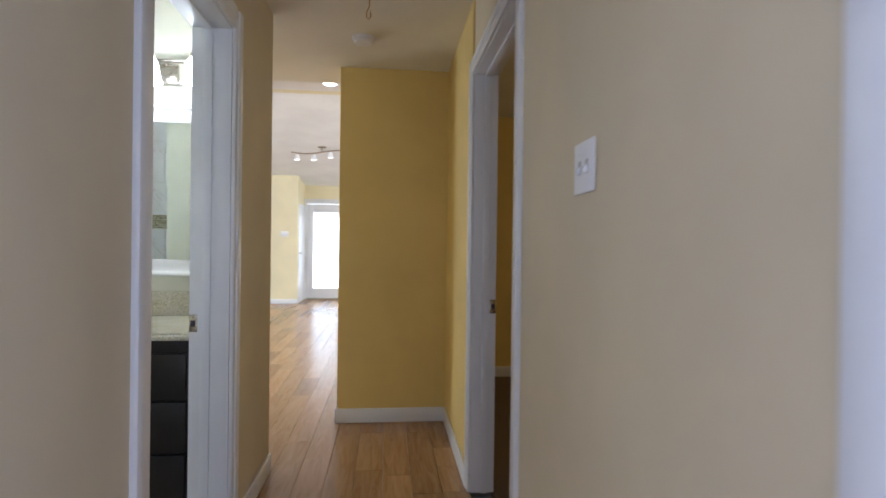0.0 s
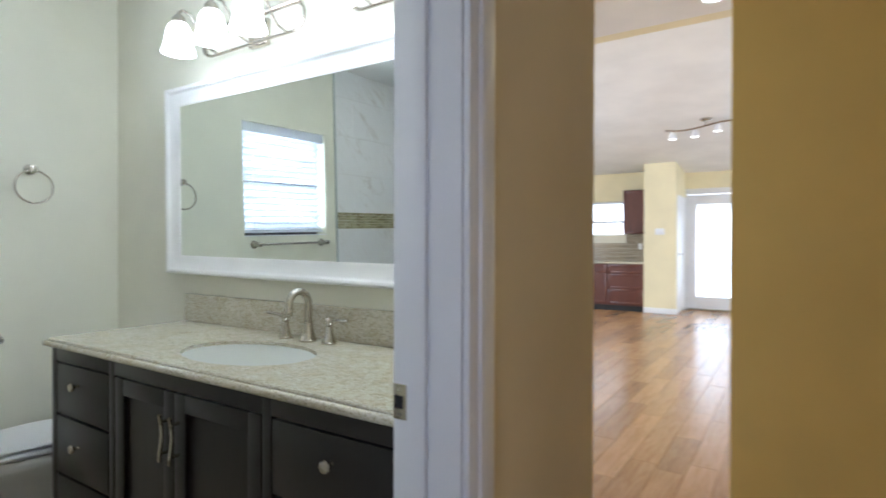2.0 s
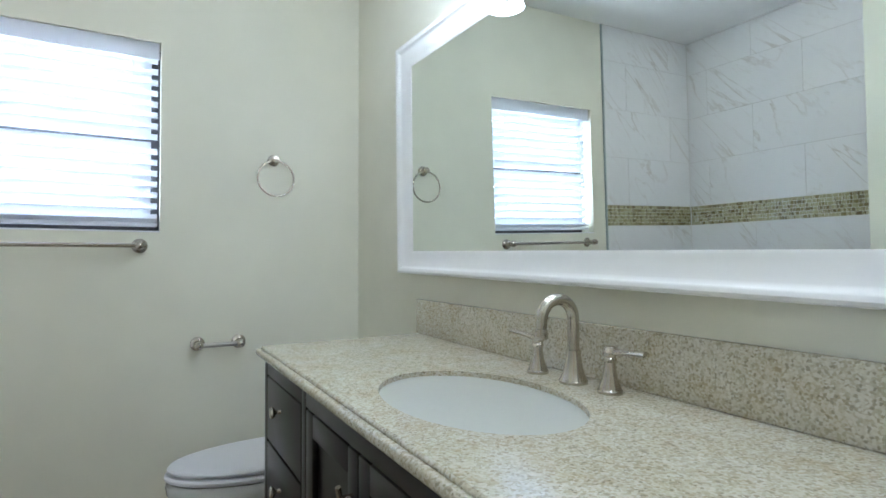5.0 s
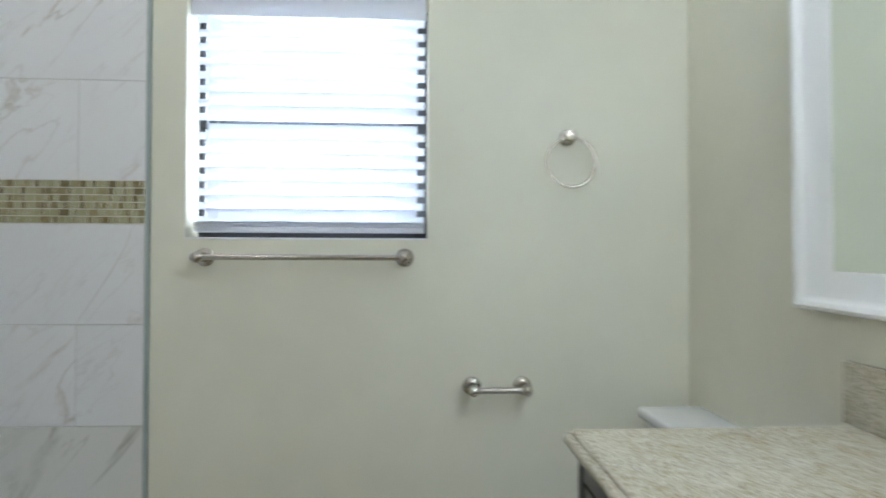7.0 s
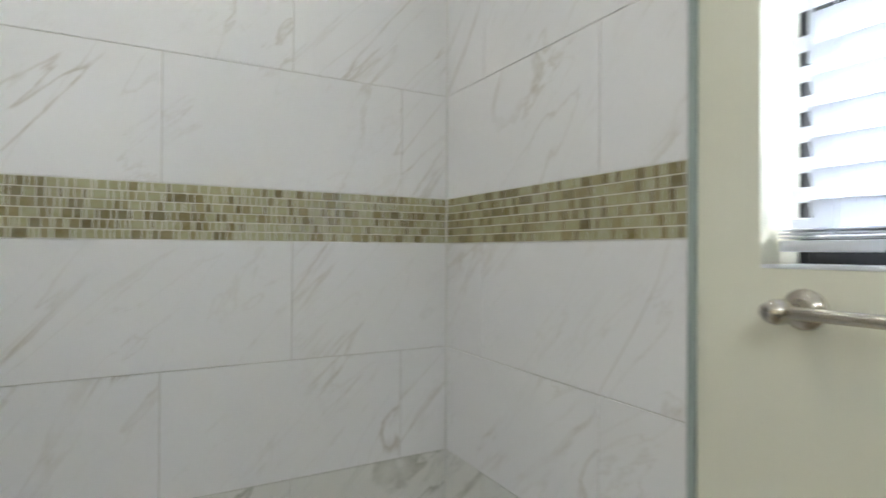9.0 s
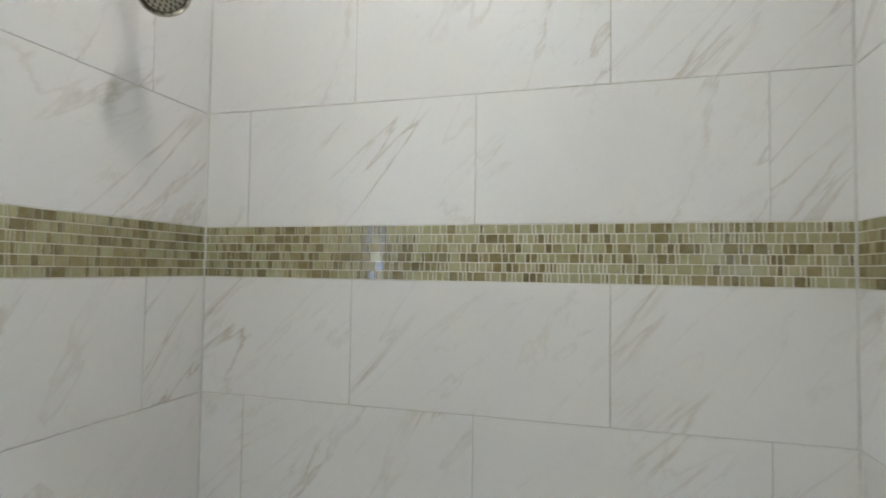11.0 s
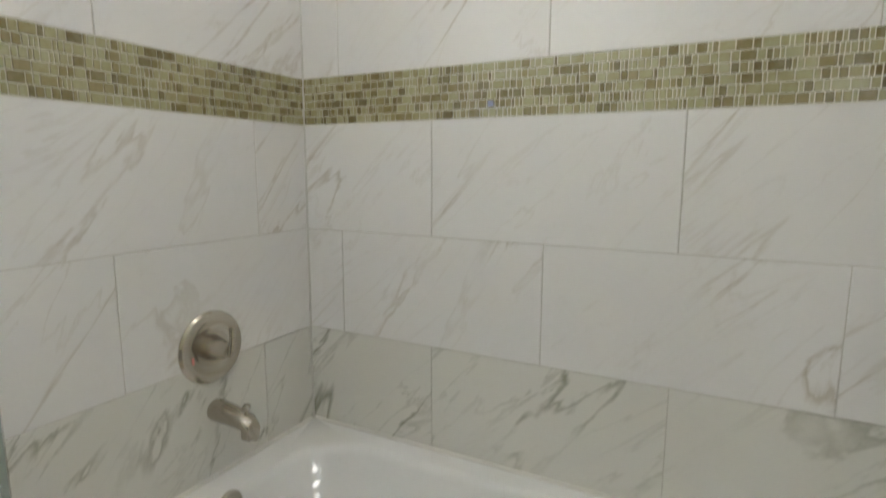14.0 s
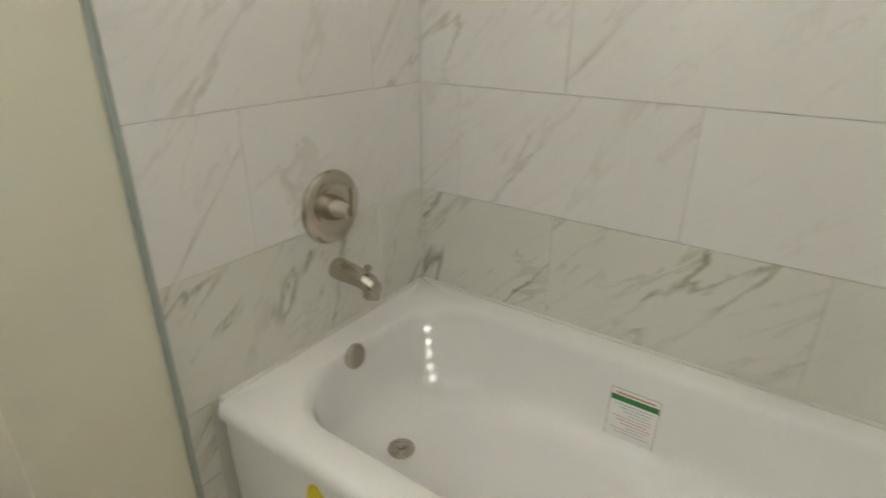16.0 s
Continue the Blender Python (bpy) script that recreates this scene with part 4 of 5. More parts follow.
for name, x0, x1, z0, z1, mat, lift in ([("paper", -0.056, 0.056, -0.062, 0.062, M_paper, 0.0), ("green_band", -0.056, 0.056, 0.034, 0.047, M_green, 0.0006), ("print_line", -0.046, 0.046, 0.051, 0.055, M_red, 0.0006)]
                                        + [("print_line", -0.046 + 0.004 * (k % 3), 0.046 - 0.012 * ((k * 5) % 4), 0.026 - k * 0.0075, 0.0275 - k * 0.0075, M_red if k in (5, 6) else M_print_shade, 0.0006) for k in range(10)]):
    bm = boxed(x0, x1, -0.0006 + lift - 0.0002, 0.0002 + lift, z0, z1)
    bmesh.ops.transform(bm, matrix=lm, verts=bm.verts)
    part(name, bm, mat, lab, smooth=False)
bm = bmesh.new()
for e in ((-0.0575, -0.056, -0.0635, 0.0635), (0.056, 0.0575, -0.0635, 0.0635), (-0.056, 0.056, 0.062, 0.0635), (-0.056, 0.056, -0.0635, -0.062)):
    box(bm, e[0], e[1], -0.0008, 0.0008, e[2], e[3])
bmesh.ops.transform(bm, matrix=lm, verts=bm.verts)
part("border", bm, M_steel, lab, smooth=False)

stk = thing("oval_sticker", "yellow oval sticker on the tub apron", "sticker")
part("sticker", lathe(bmesh.new(), [(0.036, 0.0), (0.036, 0.0008), (0.0, 0.0009)], along((-1.90, Y1T - 0.0145, 0.264), (-1.90, 2, 0.264)), 32, 0.80, 1.40), M_yellow, stk)

# ---- shower fittings on the wing wall ----
EF = -1.60
head = thing("wall_shower", "brushed nickel shower head on a bent wall arm", "shower")
AY, AZ = 0.474, 1.985
part("flange", lathe(bmesh.new(), [(0.034, 0.0), (0.034, 0.004), (0.031, 0.009), (0.020, 0.013), (0.015, 0.018), (0.0, 0.018)], along((EF, AY, AZ), (EF - 1, AY, AZ))), M_nickel, head)
pts = [(EF - 0.005, AY, AZ), (EF - 0.045, AY - 0.003, AZ + 0.004), (EF - 0.075, AY - 0.006, AZ + 0.002), (EF - 0.098, AY - 0.010, AZ - 0.010), (EF - 0.114, AY - 0.014, AZ - 0.030)]
part("arm", sweep(bmesh.new(), pts, 0.0105, 14), M_nickel, head)
hd = Vector((-0.60, 0.28, -0.72)).normalized()
hp = Vector((EF - 0.110, AY - 0.013, AZ - 0.024))
HS = 1.15
part("bell", lathe(bmesh.new(), [(r * HS, h * HS) for r, h in ((0.0, 0.0), (0.014, 0.002), (0.016, 0.014), (0.018, 0.024), (0.030, 0.045), (0.042, 0.062), (0.0465, 0.078), (0.0465, 0.088), (0.043, 0.090), (0.0375, 0.083), (0.036, 0.087), (0.0, 0.089))], along(hp, hp + hd), 36), M_nickel, head)
face_m = along(hp, hp + hd)
for rr, n in ((0.008, 6), (0.016, 12), (0.024, 16), (0.032, 20)):
    for k in range(n):
        a = 2 * math.pi * k / n
        c = Vector((rr * math.cos(a), rr * math.sin(a), 0.0885)) * HS
        bm = bmesh.new()
        rod(bm, face_m @ c, face_m @ (c + Vector((0, 0, 0.0025))), 0.0026, 0.0021, 8)
        part("nozzle", bm, M_nozzle, head)

valve = thing("shower_valve", "round brushed nickel shower valve with a lever handle", "shower valve")
VY, VZ = 0.514, 0.729
part("escutcheon", lathe(bmesh.new(), [(0.094, 0.0), (0.094, 0.004), (0.089, 0.010), (0.074, 0.014), (0.056, 0.012), (0.050, 0.008), (0.046, 0.007), (0.0, 0.007)], along((EF, VY, VZ), (EF - 1, VY, VZ)), 48), M_nickel, valve)
part("hub", lathe(bmesh.new(), [(0.034, 0.006), (0.031, 0.018), (0.023, 0.042), (0.018, 0.060), (0.016, 0.068), (0.0, 0.070)], along((EF, VY, VZ), (EF - 1, VY, VZ)), 32), M_nickel, valve)
part("lever", sweep(bmesh.new(), [(EF - 0.062, VY - 0.001, VZ - 0.013), (EF - 0.072, VY - 0.004, VZ), (EF - 0.072, VY - 0.008, VZ + 0.028), (EF - 0.068, VY - 0.012, VZ + 0.058)], [0.010, 0.011, 0.0075, 0.0085], 12), M_nickel, valve)
part("hot_mark", boxed(EF - 0.0145, EF - 0.013, VY + 0.060, VY + 0.066, VZ - 0.025, VZ - 0.008), M_red, valve, "small red hot mark")
part("cold_mark", boxed(EF - 0.0145, EF - 0.013, VY - 0.066, VY - 0.060, VZ + 0.006, VZ + 0.020), M_blue, valve, "small blue cold mark")

spout = thing("tub_spout", "brushed nickel tub spout with a diverter knob", "tub spout")
SPY, SPZ = 0.510, 0.560
sec = []
for d, rw, rh, drop in ((0.0, 0.028, 0.028, 0.0), (0.01, 0.0295, 0.0295, 0.0), (0.05, 0.028, 0.027, -0.002), (0.09, 0.026, 0.024, -0.006), (0.118, 0.024, 0.024, -0.012), (0.135, 0.020, 0.026, -0.026), (0.140, 0.013, 0.018, -0.036)):
    sec.append([(EF - d, SPY + rw * math.cos(2 * math.pi * k / 24), SPZ + drop + rh * math.sin(2 * math.pi * k / 24)) for k in range(24)])
part("body", skin(bmesh.new(), sec), M_nickel, spout)
part("outlet", boxed(EF - 0.136, EF - 0.104, SPY - 0.019, SPY + 0.019, SPZ - 0.052, SPZ - 0.02, 0.007, 3), M_nickel, spout)
part("diverter_knob", lathe(bmesh.new(), [(0.004, 0.0), (0.004, 0.012), (0.009, 0.015), (0.0105, 0.021), (0.008, 0.027), (0.0, 0.029)], bell(EF - 0.112, SPY, SPZ + 0.010)), M_nickel, spout)

# ---- hall fittings ----
sw = thing("light_switch", "white two-gang toggle light switch plate on the hall wall", "light switch")
SWY, SWZ = 0.898, 1.421
part("plate", boxed(RW - 0.006, RW - 0.0003, SWY - 0.059, SWY + 0.059, SWZ - 0.057, SWZ + 0.057, 0.0035, 3), M_plastic, sw)
for dy in (-0.021, 0.021):
    # Flat grey piece: the toggle's shadow put in as colour.
    part("toggle_slot_shade", boxed(RW - 0.0066, RW - 0.004, SWY + dy - 0.0075, SWY + dy + 0.0075, SWZ - 0.015, SWZ + 0.015), M_print_shade, sw, "toggle slot with its shade painted grey")
    bm = bmesh.new()
    extrude_loop(bm, [(RW - 0.005, SWY + dy - 0.0055, SWZ - 0.013), (RW - 0.016, SWY + dy - 0.0055, SWZ - 0.014), (RW - 0.017, SWY + dy - 0.0055, SWZ - 0.007), (RW - 0.008, SWY + dy - 0.0055, SWZ + 0.004), (RW - 0.005, SWY + dy - 0.0055, SWZ + 0.006)], (0, 0.011, 0))
    part("toggle", bm, M_plastic, sw)
    for dz in (-0.030, 0.030):
        part("screw", rod(bmesh.new(), (RW - 0.0072, SWY + dy, SWZ + dz), (RW - 0.005, SWY + dy, SWZ + dz), 0.003, seg=10), M_plastic, sw)

smoke = thing("smoke_detector", "round cream smoke detector on the hall ceiling", "smoke detector")
part("base", lathe(bmesh.new(), [(0.068, 0.0), (0.068, -0.010), (0.064, -0.014), (0.0, -0.014)], bell(-0.066, 3.05, HALL_TOP)), M_plastic, smoke)
part("cover", lathe(bmesh.new(), [(0.060, -0.014), (0.060, -0.026), (0.052, -0.036), (0.030, -0.039), (0.0, -0.039)], bell(-0.066, 3.05, HALL_TOP)), M_plastic, smoke)
hook = thing("ceiling_wire", "bare brass wire loop hanging from the hall ceiling", "wire")
HKX, HKY = -0.014, 2.50
part("plate", lathe(bmesh.new(), [(0.014, 0.0), (0.014, -0.004), (0.005, -0.008), (0.0, -0.008)], bell(HKX, HKY, HALL_TOP)), M_steel, hook)
part("wire", sweep(bmesh.new(), [(HKX, HKY, HALL_TOP), (HKX + 0.002, HKY, HALL_TOP - 0.05), (HKX - 0.010, HKY, HALL_TOP - 0.075), (HKX - 0.013, HKY, HALL_TOP - 0.10), (HKX - 0.002, HKY, HALL_TOP - 0.118), (HKX + 0.010, HKY, HALL_TOP - 0.10), (HKX + 0.006, HKY, HALL_TOP - 0.075)], 0.003, 8), metal("brass_wire", (0.55, 0.33, 0.14), 0.35), hook)


def can_light(x, y, z):
    ob = thing("recessed_light", "lit recessed ceiling light with a white trim", "ceiling light", "recessed lights")
    part("trim_ring", lathe(bmesh.new(), [(0.085, 0.0), (0.085, -0.004), (0.066, -0.007), (0.062, -0.001)], bell(x, y, z)), M_trim, ob)
    part("lens", lathe(bmesh.new(), [(0.063, -0.0025), (0.0, -0.0025)], bell(x, y, z)), M_canlens, ob)
    return ob


# Includes trim and lens for the added third can.
for x, y, z in HALL_CANS:
    can_light(x, y, z - 0.0005)


def slope_top(y):
    return 3.42 - (y - 4.52) * 0.80 / 8.23


can_light(*SHOWER_CAN, BATH_TOP - 0.0005)
can_light(-2.9, 9.6, slope_top(9.6) - 0.006)

# ---- living room and kitchen ----
fd = thing("door_2", "white french doors with full glass panes and daylight outside", "french door", kind="structure")
part("head_frame", boxed(PX1, 0.02, FY + 0.002, FY + 0.12, 2.24, 2.33, 0.004), M_trim, fd)
part("head_moulding", boxed(PX1 + 0.002, 0.05, FY - 0.018, FY, 2.215, 2.30, 0.004), M_trim, fd)
part("side_frame", boxed(PX1 + 0.001, PX1 + 0.05, FY - 0.01, FY + 0.12, 0, 2.215, 0.004), M_trim, fd)
part("side_frame", boxed(-0.03, 0.02, FY - 0.01, FY + 0.12, 0, 2.215, 0.004), M_trim, fd)
part("threshold", boxed(PX1 + 0.05, -0.03, FY - 0.02, FY + 0.12, 0, 0.03, 0.003), M_steel, fd)
for a, b in ((PX1 + 0.053, -0.912), (-0.908, -0.033)):
    st = 0.14
    leaf = part("leaf_stile", boxed(a, a + st, FY + 0.02, FY + 0.065, 0.035, 2.21, 0.003), M_trim, fd)
    part("leaf_stile", boxed(b - st, b, FY + 0.02, FY + 0.065, 0.035, 2.21, 0.003), M_trim, fd)
    part("leaf_rail", boxed(a + st, b - st, FY + 0.02, FY + 0.065, 0.035, 0.255, 0.003), M_trim, fd)
    part("leaf_rail", boxed(a + st, b - st, FY + 0.02, FY + 0.065, 2.02, 2.21, 0.003), M_trim, fd)
    gp = part("pane", boxed(a + st - 0.005, b - st + 0.005, FY + 0.04, FY + 0.046, 0.25, 2.025), M_glass, fd)
    gp.visible_shadow = False
    for zz in (1.93, 1.96, 1.99):
        part("raised_blind_slat", boxed(a + st, b - st, FY + 0.030, FY + 0.038, zz, zz + 0.018, 0.002), M_trim, fd)
for zz in (0.97, 1.10):
    part("door_handle", sweep(bmesh.new(), [(-0.975, FY + 0.02, zz), (-0.975, FY - 0.03, zz), (-1.0, FY - 0.04, zz), (-1.05, FY - 0.04, zz)], 0.012, 10), M_steel, fd)

pd = thing("door_3", "white painted pantry door in the wall beside the french doors", "door", kind="structure")
part("casing", boxed(PX1, PX1 + 0.018, 11.66, 11.73, 0, 2.15, 0.003), M_trim, pd)
part("casing", boxed(PX1, PX1 + 0.018, 12.42, 12.49, 0, 2.15, 0.003), M_trim, pd)
part("head_casing", boxed(PX1, PX1 + 0.018, 11.73, 12.42, 2.07, 2.15, 0.003), M_trim, pd)
part("slab", boxed(PX1, PX1 + 0.010, 11.73, 12.42, 0.01, 2.07, 0.002), M_trim, pd)
part("door_knob", lathe(bmesh.new(), [(0.028, 0.0), (0.01, 0.01), (0.01, 0.03), (0.027, 0.045), (0.0, 0.06)], along((PX1 + 0.01, 11.80, 1.08), (0, 11.80, 1.08))), M_nickel, pd)
ps = thing("light_switch", "white light switch plate on the cream wall end", "light switch")
part("plate", boxed(-2.18, -2.02, 11.552, 11.5595, 1.43, 1.545, 0.003), M_plastic, ps)
for dx in (-2.14, -2.10, -2.06):
    part("rocker", boxed(dx - 0.013, dx + 0.013, 11.548, 11.5525, 1.455, 1.52, 0.001), M_plastic, ps)

kw = thing("window_2", "white framed kitchen window with a half-raised blind", "window", kind="structure")
for x0, x1, z0, z1 in ((-4.35, -4.29, 1.30, 2.12), (-2.93, -2.87, 1.30, 2.12), (-4.29, -2.93, 1.30, 1.35), (-4.29, -2.93, 2.07, 2.12), (-4.29, -2.93, 1.69, 1.73)):
    part("frame", boxed(x0, x1, KY + 0.06, KY + 0.11, z0, z1, 0.003), M_trim, kw)
kp = part("pane", boxed(-4.32, -2.90, KY + 0.08, KY + 0.085, 1.32, 2.10), M_glass, kw)
kp.visible_shadow = False
for k in range(6):
    part("blind_slat", boxed(-4.33, -2.89, KY + 0.015, KY + 0.045, 1.93 + k * 0.028, 1.936 + k * 0.028), M_slat, kw)


def kitchen_unit(name, x0, x1, z0, z1, yf, yb, fronts, label):
    ob = thing(name, label, "kitchen cabinet", "kitchen cabinets")
    part("body", boxed(x0, x1, yf + 0.02, yb, z0, z1), M_cherry, ob)
    for a, b, c, d in fronts:
        f = part("front", boxed(a + 0.004, b - 0.004, yf + 0.006, yf + 0.02, c + 0.004, d - 0.004), M_cherry, ob)
        for e in ((a + 0.004, a + 0.06, c + 0.004, d - 0.004), (b - 0.06, b - 0.004, c + 0.004, d - 0.004), (a + 0.06, b - 0.06, c + 0.004, c + 0.05), (a + 0.06, b - 0.06, d - 0.05, d - 0.004)):
            part("front_frame", boxed(e[0], e[1], yf, yf + 0.007, e[2], e[3], 0.002), M_cherry, f)
    return ob


for x0, x1, drawers in ((-3.05, PX0 - 0.003, True), (-3.66, -3.053, False), (-4.27, -3.663, False), (-4.9, -4.273, False)):
    fr = [(x0, x1, 0.70, 0.88), (x0, x1, 0.41, 0.70), (x0, x1, 0.12, 0.41)] if drawers else [(x0, x1, 0.70, 0.88), (x0, (x0 + x1) / 2, 0.12, 0.70), ((x0 + x1) / 2, x1, 0.12, 0.70)]
    ob = kitchen_unit("kitchen_base_cabinet", x0, x1, 0.10, 0.885, 11.58, KY - 0.002, fr, "dark cherry wood kitchen base cabinet")
    part("toe_kick", boxed(x0, x1, 11.62, 11.64, 0.0, 0.10), M_black, ob)
kitchen_unit("kitchen_wall_cabinet", -2.84, PX0 - 0.003, 1.46, 2.30, 11.88, KY - 0.002, [(-2.84, PX0 - 0.003, 1.46, 2.30)], "dark cherry wood kitchen wall cabinet beside the window")
kc = thing("kitchen_countertop", "pale granite kitchen countertop on the base cabinets", "countertop")
part("slab", boxed(-4.9, PX0 - 0.002, 11.55, KY - 0.002, 0.888, 0.928, 0.006), M_granite, kc)
bs = thing("kitchen_backsplash", "brown striped linear mosaic backsplash above the counter", "backsplash", kind="structure")
part("grout_bed", boxed(-4.9, PX0 - 0.003, KY - 0.010, KY - 0.002, 0.93, 1.455), M_mosgrout, bs)
rng = random.Random(8)
bmA = bmesh.new()
zz, row = 0.934, 0
while zz < 1.28:
    x = -4.89 + rng.uniform(0, 0.1)
    while x < PX0 - 0.03:
        w = rng.choice((0.10, 0.15, 0.22))
        x1 = min(x + w, PX0 - 0.006)
        zt = zz + 0.0225
        box(bmA, x, x1 - 0.003, KY - 0.015, KY - 0.0095, zz, zt)
        x = x1
    zz += 0.027
while zz < 1.45:
    x = -2.86
    while x < PX0 - 0.03:
        w = rng.choice((0.10, 0.15, 0.22))
        x1 = min(x + w, PX0 - 0.006)
        box(bmA, x, x1 - 0.003, KY - 0.015, KY - 0.0095, zz, zz + 0.0225)
        x = x1
    zz += 0.027
ks = part("mosaic_strip", bmA, M_kmosaic, bs, smooth=False)
ks["kind"] = "stuff"
outlet = thing("power_outlet", "white power outlet on the kitchen backsplash", "outlet")
part("plate", boxed(-2.62, -2.55, KY - 0.021, KY - 0.0155, 1.16, 1.275, 0.002), M_plastic, outlet)
for dz in (1.19, 1.235):
    part("socket", boxed(-2.60, -2.57, KY - 0.0225, KY - 0.0205, dz - 0.012, dz + 0.012, 0.001), M_paper, outlet)

trk = thing("track_light", "brushed nickel wavy track light with four white spots", "ceiling light")
TYY = 9.3
tz = slope_top(TYY)
part("canopy", lathe(bmesh.new(), [(0.075, 0.0), (0.075, -0.02), (0.05, -0.035), (0.0, -0.035)], bell(-1.06, TYY, tz + 0.005)), M_nickel, trk)
part("stem", rod(bmesh.new(), (-1.06, TYY, tz - 0.09), (-1.06, TYY, tz - 0.02), 0.01, seg=12), M_nickel, trk)
part("track", sweep(bmesh.new(), [(-1.06 + (k / 20 - 0.5) * 1.05, TYY, tz - 0.09 + 0.035 * math.sin((k / 20 - 0.5) * 5.5) * 1.0) for k in range(21)], 0.012, 10), M_nickel, trk)
for k in range(4):
    u = (k + 0.35) / 3.7 - 0.5
    x, zc = -1.06 + u * 1.05, tz - 0.09 + 0.035 * math.sin(u * 5.5)
    s = part("spot", lathe(bmesh.new(), [(0.0, 0.0), (0.03, -0.005), (0.036, -0.03), (0.052, -0.10), (0.047, -0.10), (0.03, -0.03), (0.0, -0.02)], bell(x, TYY, zc - 0.02)), M_plastic, trk, "white glass spot shade")
    part("spot_lens", lathe(bmesh.new(), [(0.046, 0.0), (0.0, 0.0)], bell(x, TYY, zc - 0.116)), M_canlens, s)
    part("spot_stem", rod(bmesh.new(), (x, TYY, zc - 0.025), (x, TYY, zc), 0.008, seg=10), M_nickel, s)

# ---- tub surround: bed, marble tiles, mosaic band, edge trim ----
TXW, TXE, TYS = -3.108, -1.60, 0.14
TILE_END = 0.966
MB, MT = 1.305, 1.437
ROWS = [(0.386, 0.686, "A", True), (0.688, 0.995, "B", False), (0.997, 1.304, "A", False),
        (1.438, 1.745, "B", False), (1.747, 2.054, "A", False), (2.056, 2.363, "B", False), (2.365, BATH_TOP - 0.003, "A", False)]
south = structure("tile_wall_south", boxed(WX + 0.0005, EXD - 0.0005, SYD + 0.0003, TYS - 0.0022, 0.30, BATH_TOP), M_grout, "white marbled tile wall with a mosaic band above the tub", "tile wall")
west = structure("tile_wall_west", boxed(WX + 0.0003, TXW - 0.0022, TYS, TILE_END, 0.30, BATH_TOP), M_grout, "white marbled tile wall with a mosaic band beside the window", "tile wall")
east = structure("tile_wall_east", boxed(TXE + 0.0022, EXD - 0.0003, TYS, TILE_END, 0.02, BATH_TOP), M_grout, "white marbled tile wall with the shower fittings", "tile wall")


def tile(owner, across, a, b, z0, z1, bold):
    """A tile from a to b along its wall; its own x axis runs to the right as one faces it."""
    w, h = b - a, z1 - z0
    bm = boxed(-w / 2, w / 2, -0.003, 0.003, -h / 2, h / 2, 0.0012, 1)
    ob = part("tile", bm, M_marble_bold if bold else M_marble, owner, smooth=False)
    mid, cz = (a + b) / 2, (z0 + z1) / 2
    ob.matrix_basis = pose(mid, across, cz, 0, 0, 180) if owner is south else pose(across, mid, cz, 0, 0, 90 if owner is west else -90)


G = 0.0012
for z0, z1, kind, bold in ROWS:
    joints = (-2.648, -2.034) if kind == "A" else (-2.958, -2.345, -1.732)
    xs = [TXW + 0.002, *joints, TXE - 0.002]
    for a, b in zip(xs, xs[1:]):
        tile(south, TYS - 0.003, a + G, b - G, z0, z1, bold)
    for owner, cut in ((west, TYS + 0.2 if kind == "A" else 0.764), (east, 0.335 if kind == "A" else 0.738)):
        ys = [TYS + 0.001, cut, TILE_END]
        for a, b in zip(ys, ys[1:]):
            tile(owner, TXW - 0.003 if owner is west else TXE + 0.003, a + G, b - G, z0, z1, bold)
for z0, z1 in ((0.03, 0.19), (0.192, 0.384)):
    tile(east, TXE + 0.003, 0.912, TILE_END - G, z0, z1, True)
for x, a, b in ((TXW, TXW - 0.0095, TXW + 0.0012), (TXE, TXE - 0.0012, TXE + 0.0095)):
    tagged(part("trim", boxed(a, b, TILE_END + 0.0005, TILE_END + 0.012, 0.02 if x == TXE else 0.386, BATH_TOP, 0.001), M_edge), "grey-green edge trim at the end of the tiles", "trim", kind="structure")

for owner, b in ((south, (TXW, TXE, TYS - 0.004, TYS - 0.0006)), (west, (TXW - 0.004, TXW - 0.0006, TYS, TILE_END)), (east, (TXE + 0.0006, TXE + 0.004, TYS, TILE_END))):
    part("mosaic_grout", boxed(*b, MB - 0.0005, MT + 0.0005), M_mosgrout, owner, smooth=False)
rng = random.Random(11)
H6 = (MT - MB) / 6
count = 0
meshes = {}
rest = bmesh.new()
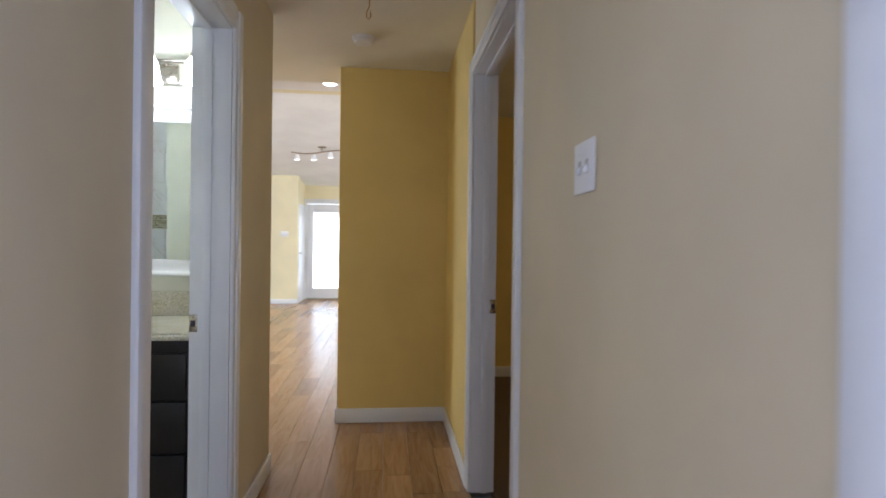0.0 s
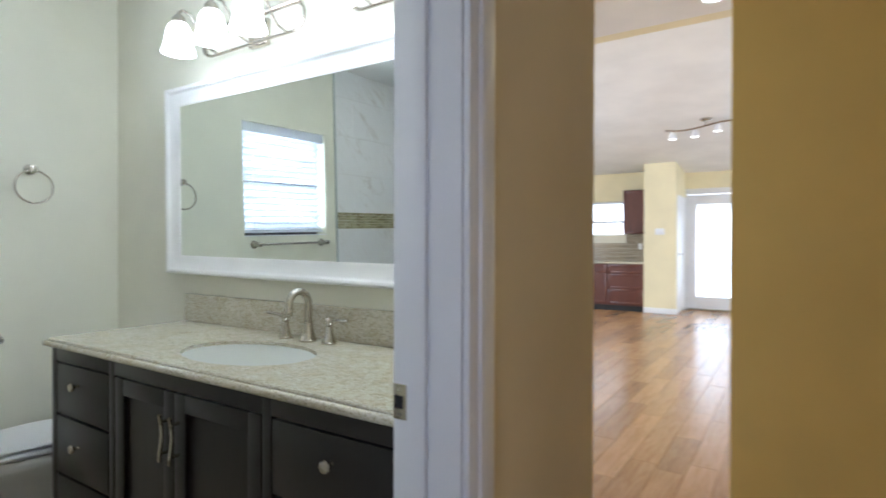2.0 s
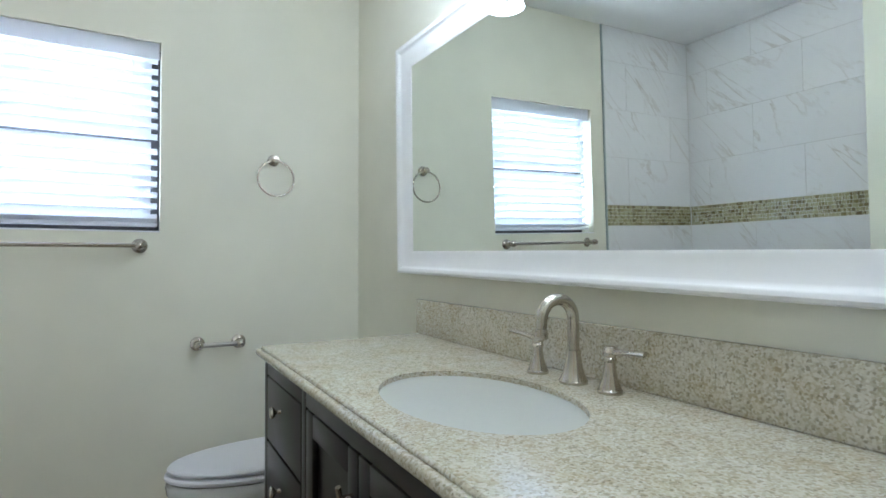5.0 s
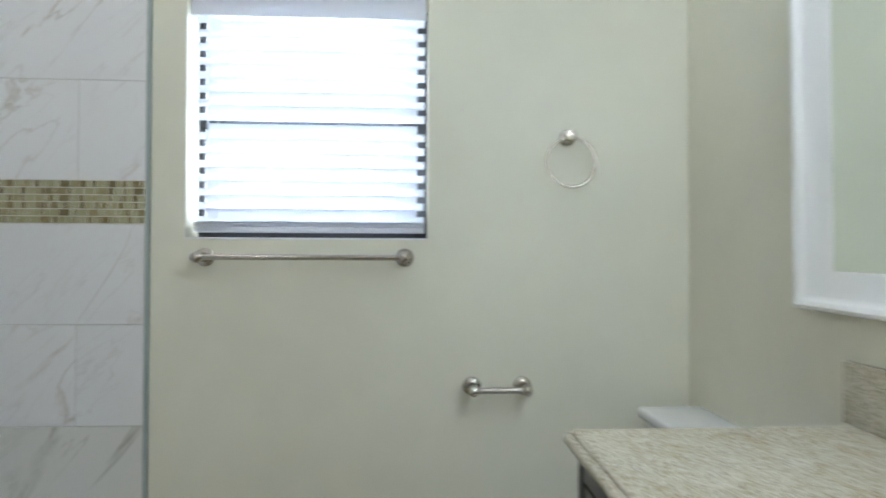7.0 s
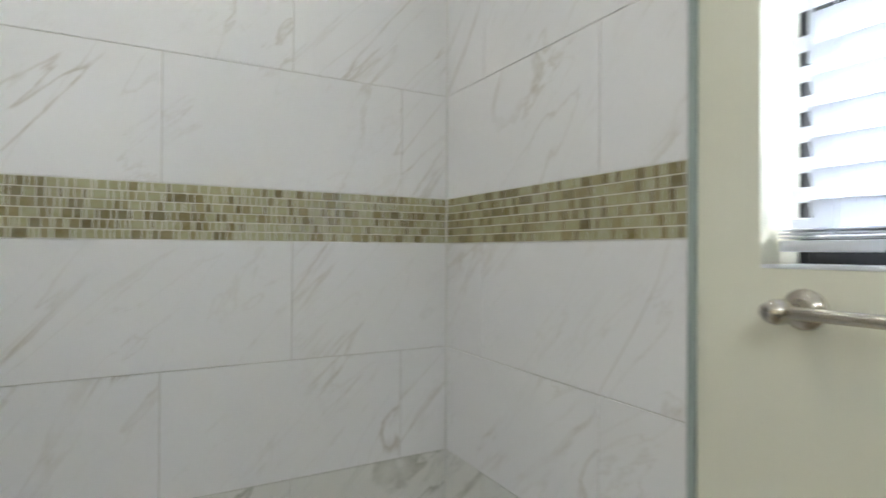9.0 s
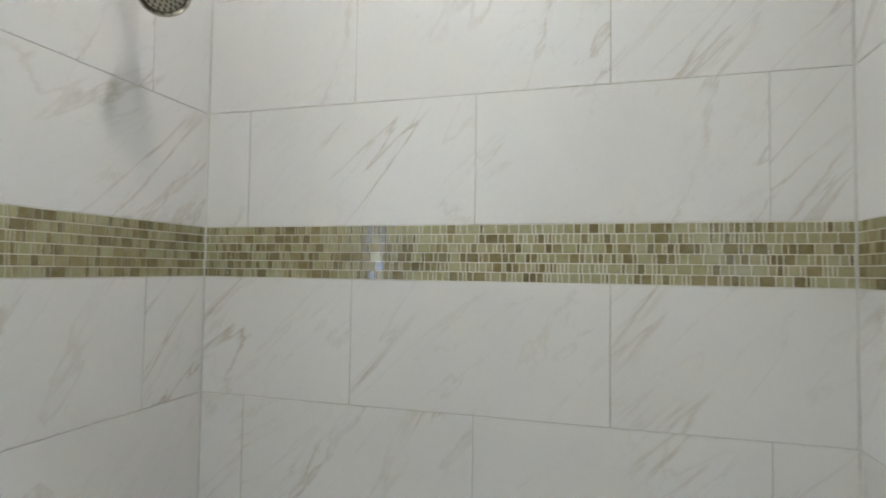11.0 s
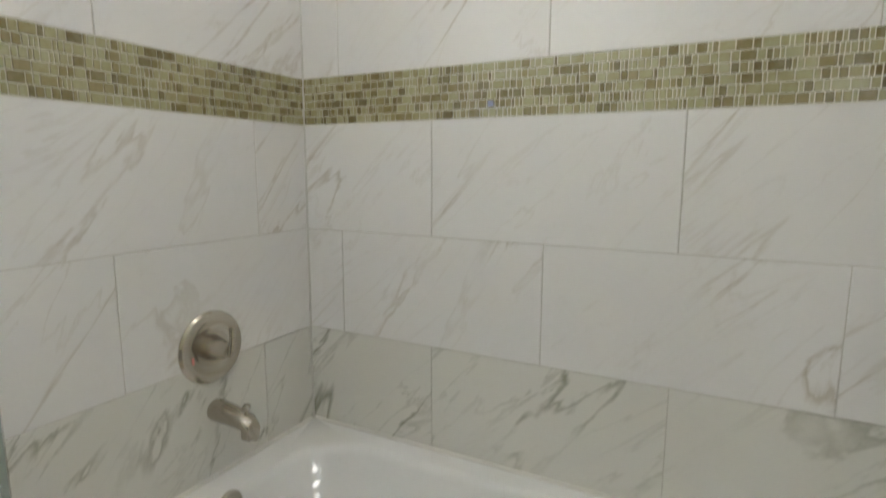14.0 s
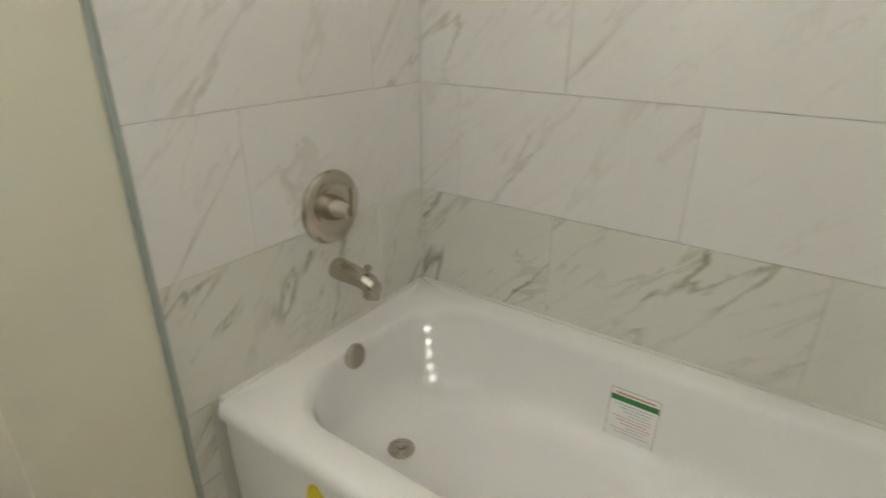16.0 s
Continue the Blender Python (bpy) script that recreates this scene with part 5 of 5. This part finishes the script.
for k, owner in ((0, south), (1, west), (2, east)):
    lo, hi = ((TXW, TXE), (TYS, TILE_END), (TYS, TILE_END))[k]
    for row in range(6):
        z0 = MB + row * H6 + 0.0011
        z1 = MB + (row + 1) * H6 - 0.0011
        u = lo + 0.001 + rng.uniform(0, 0.006)
        while u < hi - 0.004:
            w = rng.choice((0.008, 0.008, 0.0115, 0.0155, 0.0155, 0.022, 0.030))
            w = min(w, hi - 0.001 - u)
            if w < 0.004:
                break
            lift = rng.uniform(-0.0006, 0.0006)
            c = {0: (u + w / 2, TYS - 0.002 + lift, (z0 + z1) / 2), 1: (TXW - 0.002 + lift, u + w / 2, (z0 + z1) / 2), 2: (TXE + 0.002 - lift, u + w / 2, (z0 + z1) / 2)}[k]
            hx, hy = (w / 2 - 0.0011, 0.003) if k == 0 else (0.003, w / 2 - 0.0011)
            if k == 0 and count < 300 and u < -2.2:
                key = (round(w, 4), k)
                if key not in meshes:
                    meshes[key] = mesh_of("mosaic_piece", boxed(-hx, hx, -hy, hy, -(z1 - z0) / 2, (z1 - z0) / 2, 0.0009, 1), M_mosaic, False)
                ob = new("mosaic_piece", meshes[key])
                ob.parent = owner
                ob.matrix_basis = pose(*c, rng.uniform(-1, 1), 0, rng.uniform(-1, 1))
                count += 1
            else:
                piece = bmesh.new()
                box(piece, c[0] - hx, c[0] + hx, c[1] - hy, c[1] + hy, z0, z1)
                tmp = bpy.data.meshes.new("piece")
                piece.to_mesh(tmp)
                piece.free()
                rest.from_mesh(tmp)
                bpy.data.meshes.remove(tmp)
            u += w + 0.0002
ob = part("mosaic_band", rest, M_mosaic, south, smooth=False)
ob["kind"] = "stuff"

# ---- white caulk in the corners and along the tub ----
for owner, b in ((south, (TXW - 0.0005, TXW + 0.0045, TYS - 0.0005, TYS + 0.0045, RIM, BATH_TOP - 0.001)), (south, (TXE - 0.0045, TXE + 0.0005, TYS - 0.0005, TYS + 0.0045, RIM, BATH_TOP - 0.001)),
                 (south, (X0T + 0.008, X1T - 0.008, TYS - 0.001, TYS + 0.013, RIM - 0.012, RIM + 0.004)),
                 (west, (TXW - 0.001, TXW + 0.014, TYS + 0.013, Y1T - 0.018, RIM - 0.012, RIM + 0.0035)),
                 (east, (TXE - 0.014, TXE + 0.001, TYS + 0.013, Y1T - 0.018, RIM - 0.012, RIM + 0.0035))):
    part("caulk", boxed(*b, 0.0015, 2), M_caulk, owner)

# ---- floor planks ----
rng = random.Random(21)
PW = 0.152
floor = thing("floor", "warm oak wood-look plank floor, glossy near the doors", "floor", kind="structure")
near = 0
verts, faces = [], []


def plank(x0, x1, y0, y1):
    global near
    x0, x1, y0, y1 = x0 + 0.0009, x1 - 0.0009, y0 + 0.0009, y1 - 0.0009
    if near < 250 and y0 < 6.2 and -1.8 < x0 < 0.6:
        cx, cy = (x0 + x1) / 2, (y0 + y1) / 2
        bm = boxed(x0 - cx, x1 - cx, y0 - cy, y1 - cy, -0.011, 0.0, 0.0012, 1)
        ob = part("plank", bm, M_floor, floor, smooth=False)
        ob.location = (cx, cy, 0)
        near += 1
        return
    n = len(verts)
    b = 0.0015
    verts.extend([(x0, y0, -0.003), (x1, y0, -0.003), (x1, y1, -0.003), (x0, y1, -0.003), (x0 + b, y0 + b, 0), (x1 - b, y0 + b, 0), (x1 - b, y1 - b, 0), (x0 + b, y1 - b, 0)])
    faces.extend([(n + 4, n + 5, n + 6, n + 7), (n, n + 1, n + 5, n + 4), (n + 1, n + 2, n + 6, n + 5), (n + 2, n + 3, n + 7, n + 6), (n + 3, n, n + 4, n + 7)])


x = -6.0
while x < 4.0:
    x1 = min(x + PW, 4.0)
    y = -1.6 + rng.uniform(-0.9, 0)
    while y < 12.70:
        L = rng.choice((0.61, 0.91, 1.22))
        a, b = max(y, -1.6), min(y + L, FY + 0.12)
        y += L
        if b - a < 0.02:
            continue
        xa, xb = x, x1
        if b <= 2.80 or a < 2.80:
            ha, hb = max(xa, LW), min(xb, RW)
            if hb - ha > 0.01:
                plank(ha, hb, a, b if b <= 2.80 or (xa >= LW and xb <= RW) else 2.80)
            if b > 2.80 and not (xa >= LW and xb <= RW) and b - 2.80 > 0.02:
                plank(xa, xb, 2.80, b)
        else:
            plank(xa, xb, a, b)
    x = x1
me = bpy.data.meshes.new("plank_field")
me.from_pydata(verts, [], faces)
me.materials.append(M_floor)
pf = new("plank_field", me)
pf.parent = floor
pf["kind"] = "stuff"
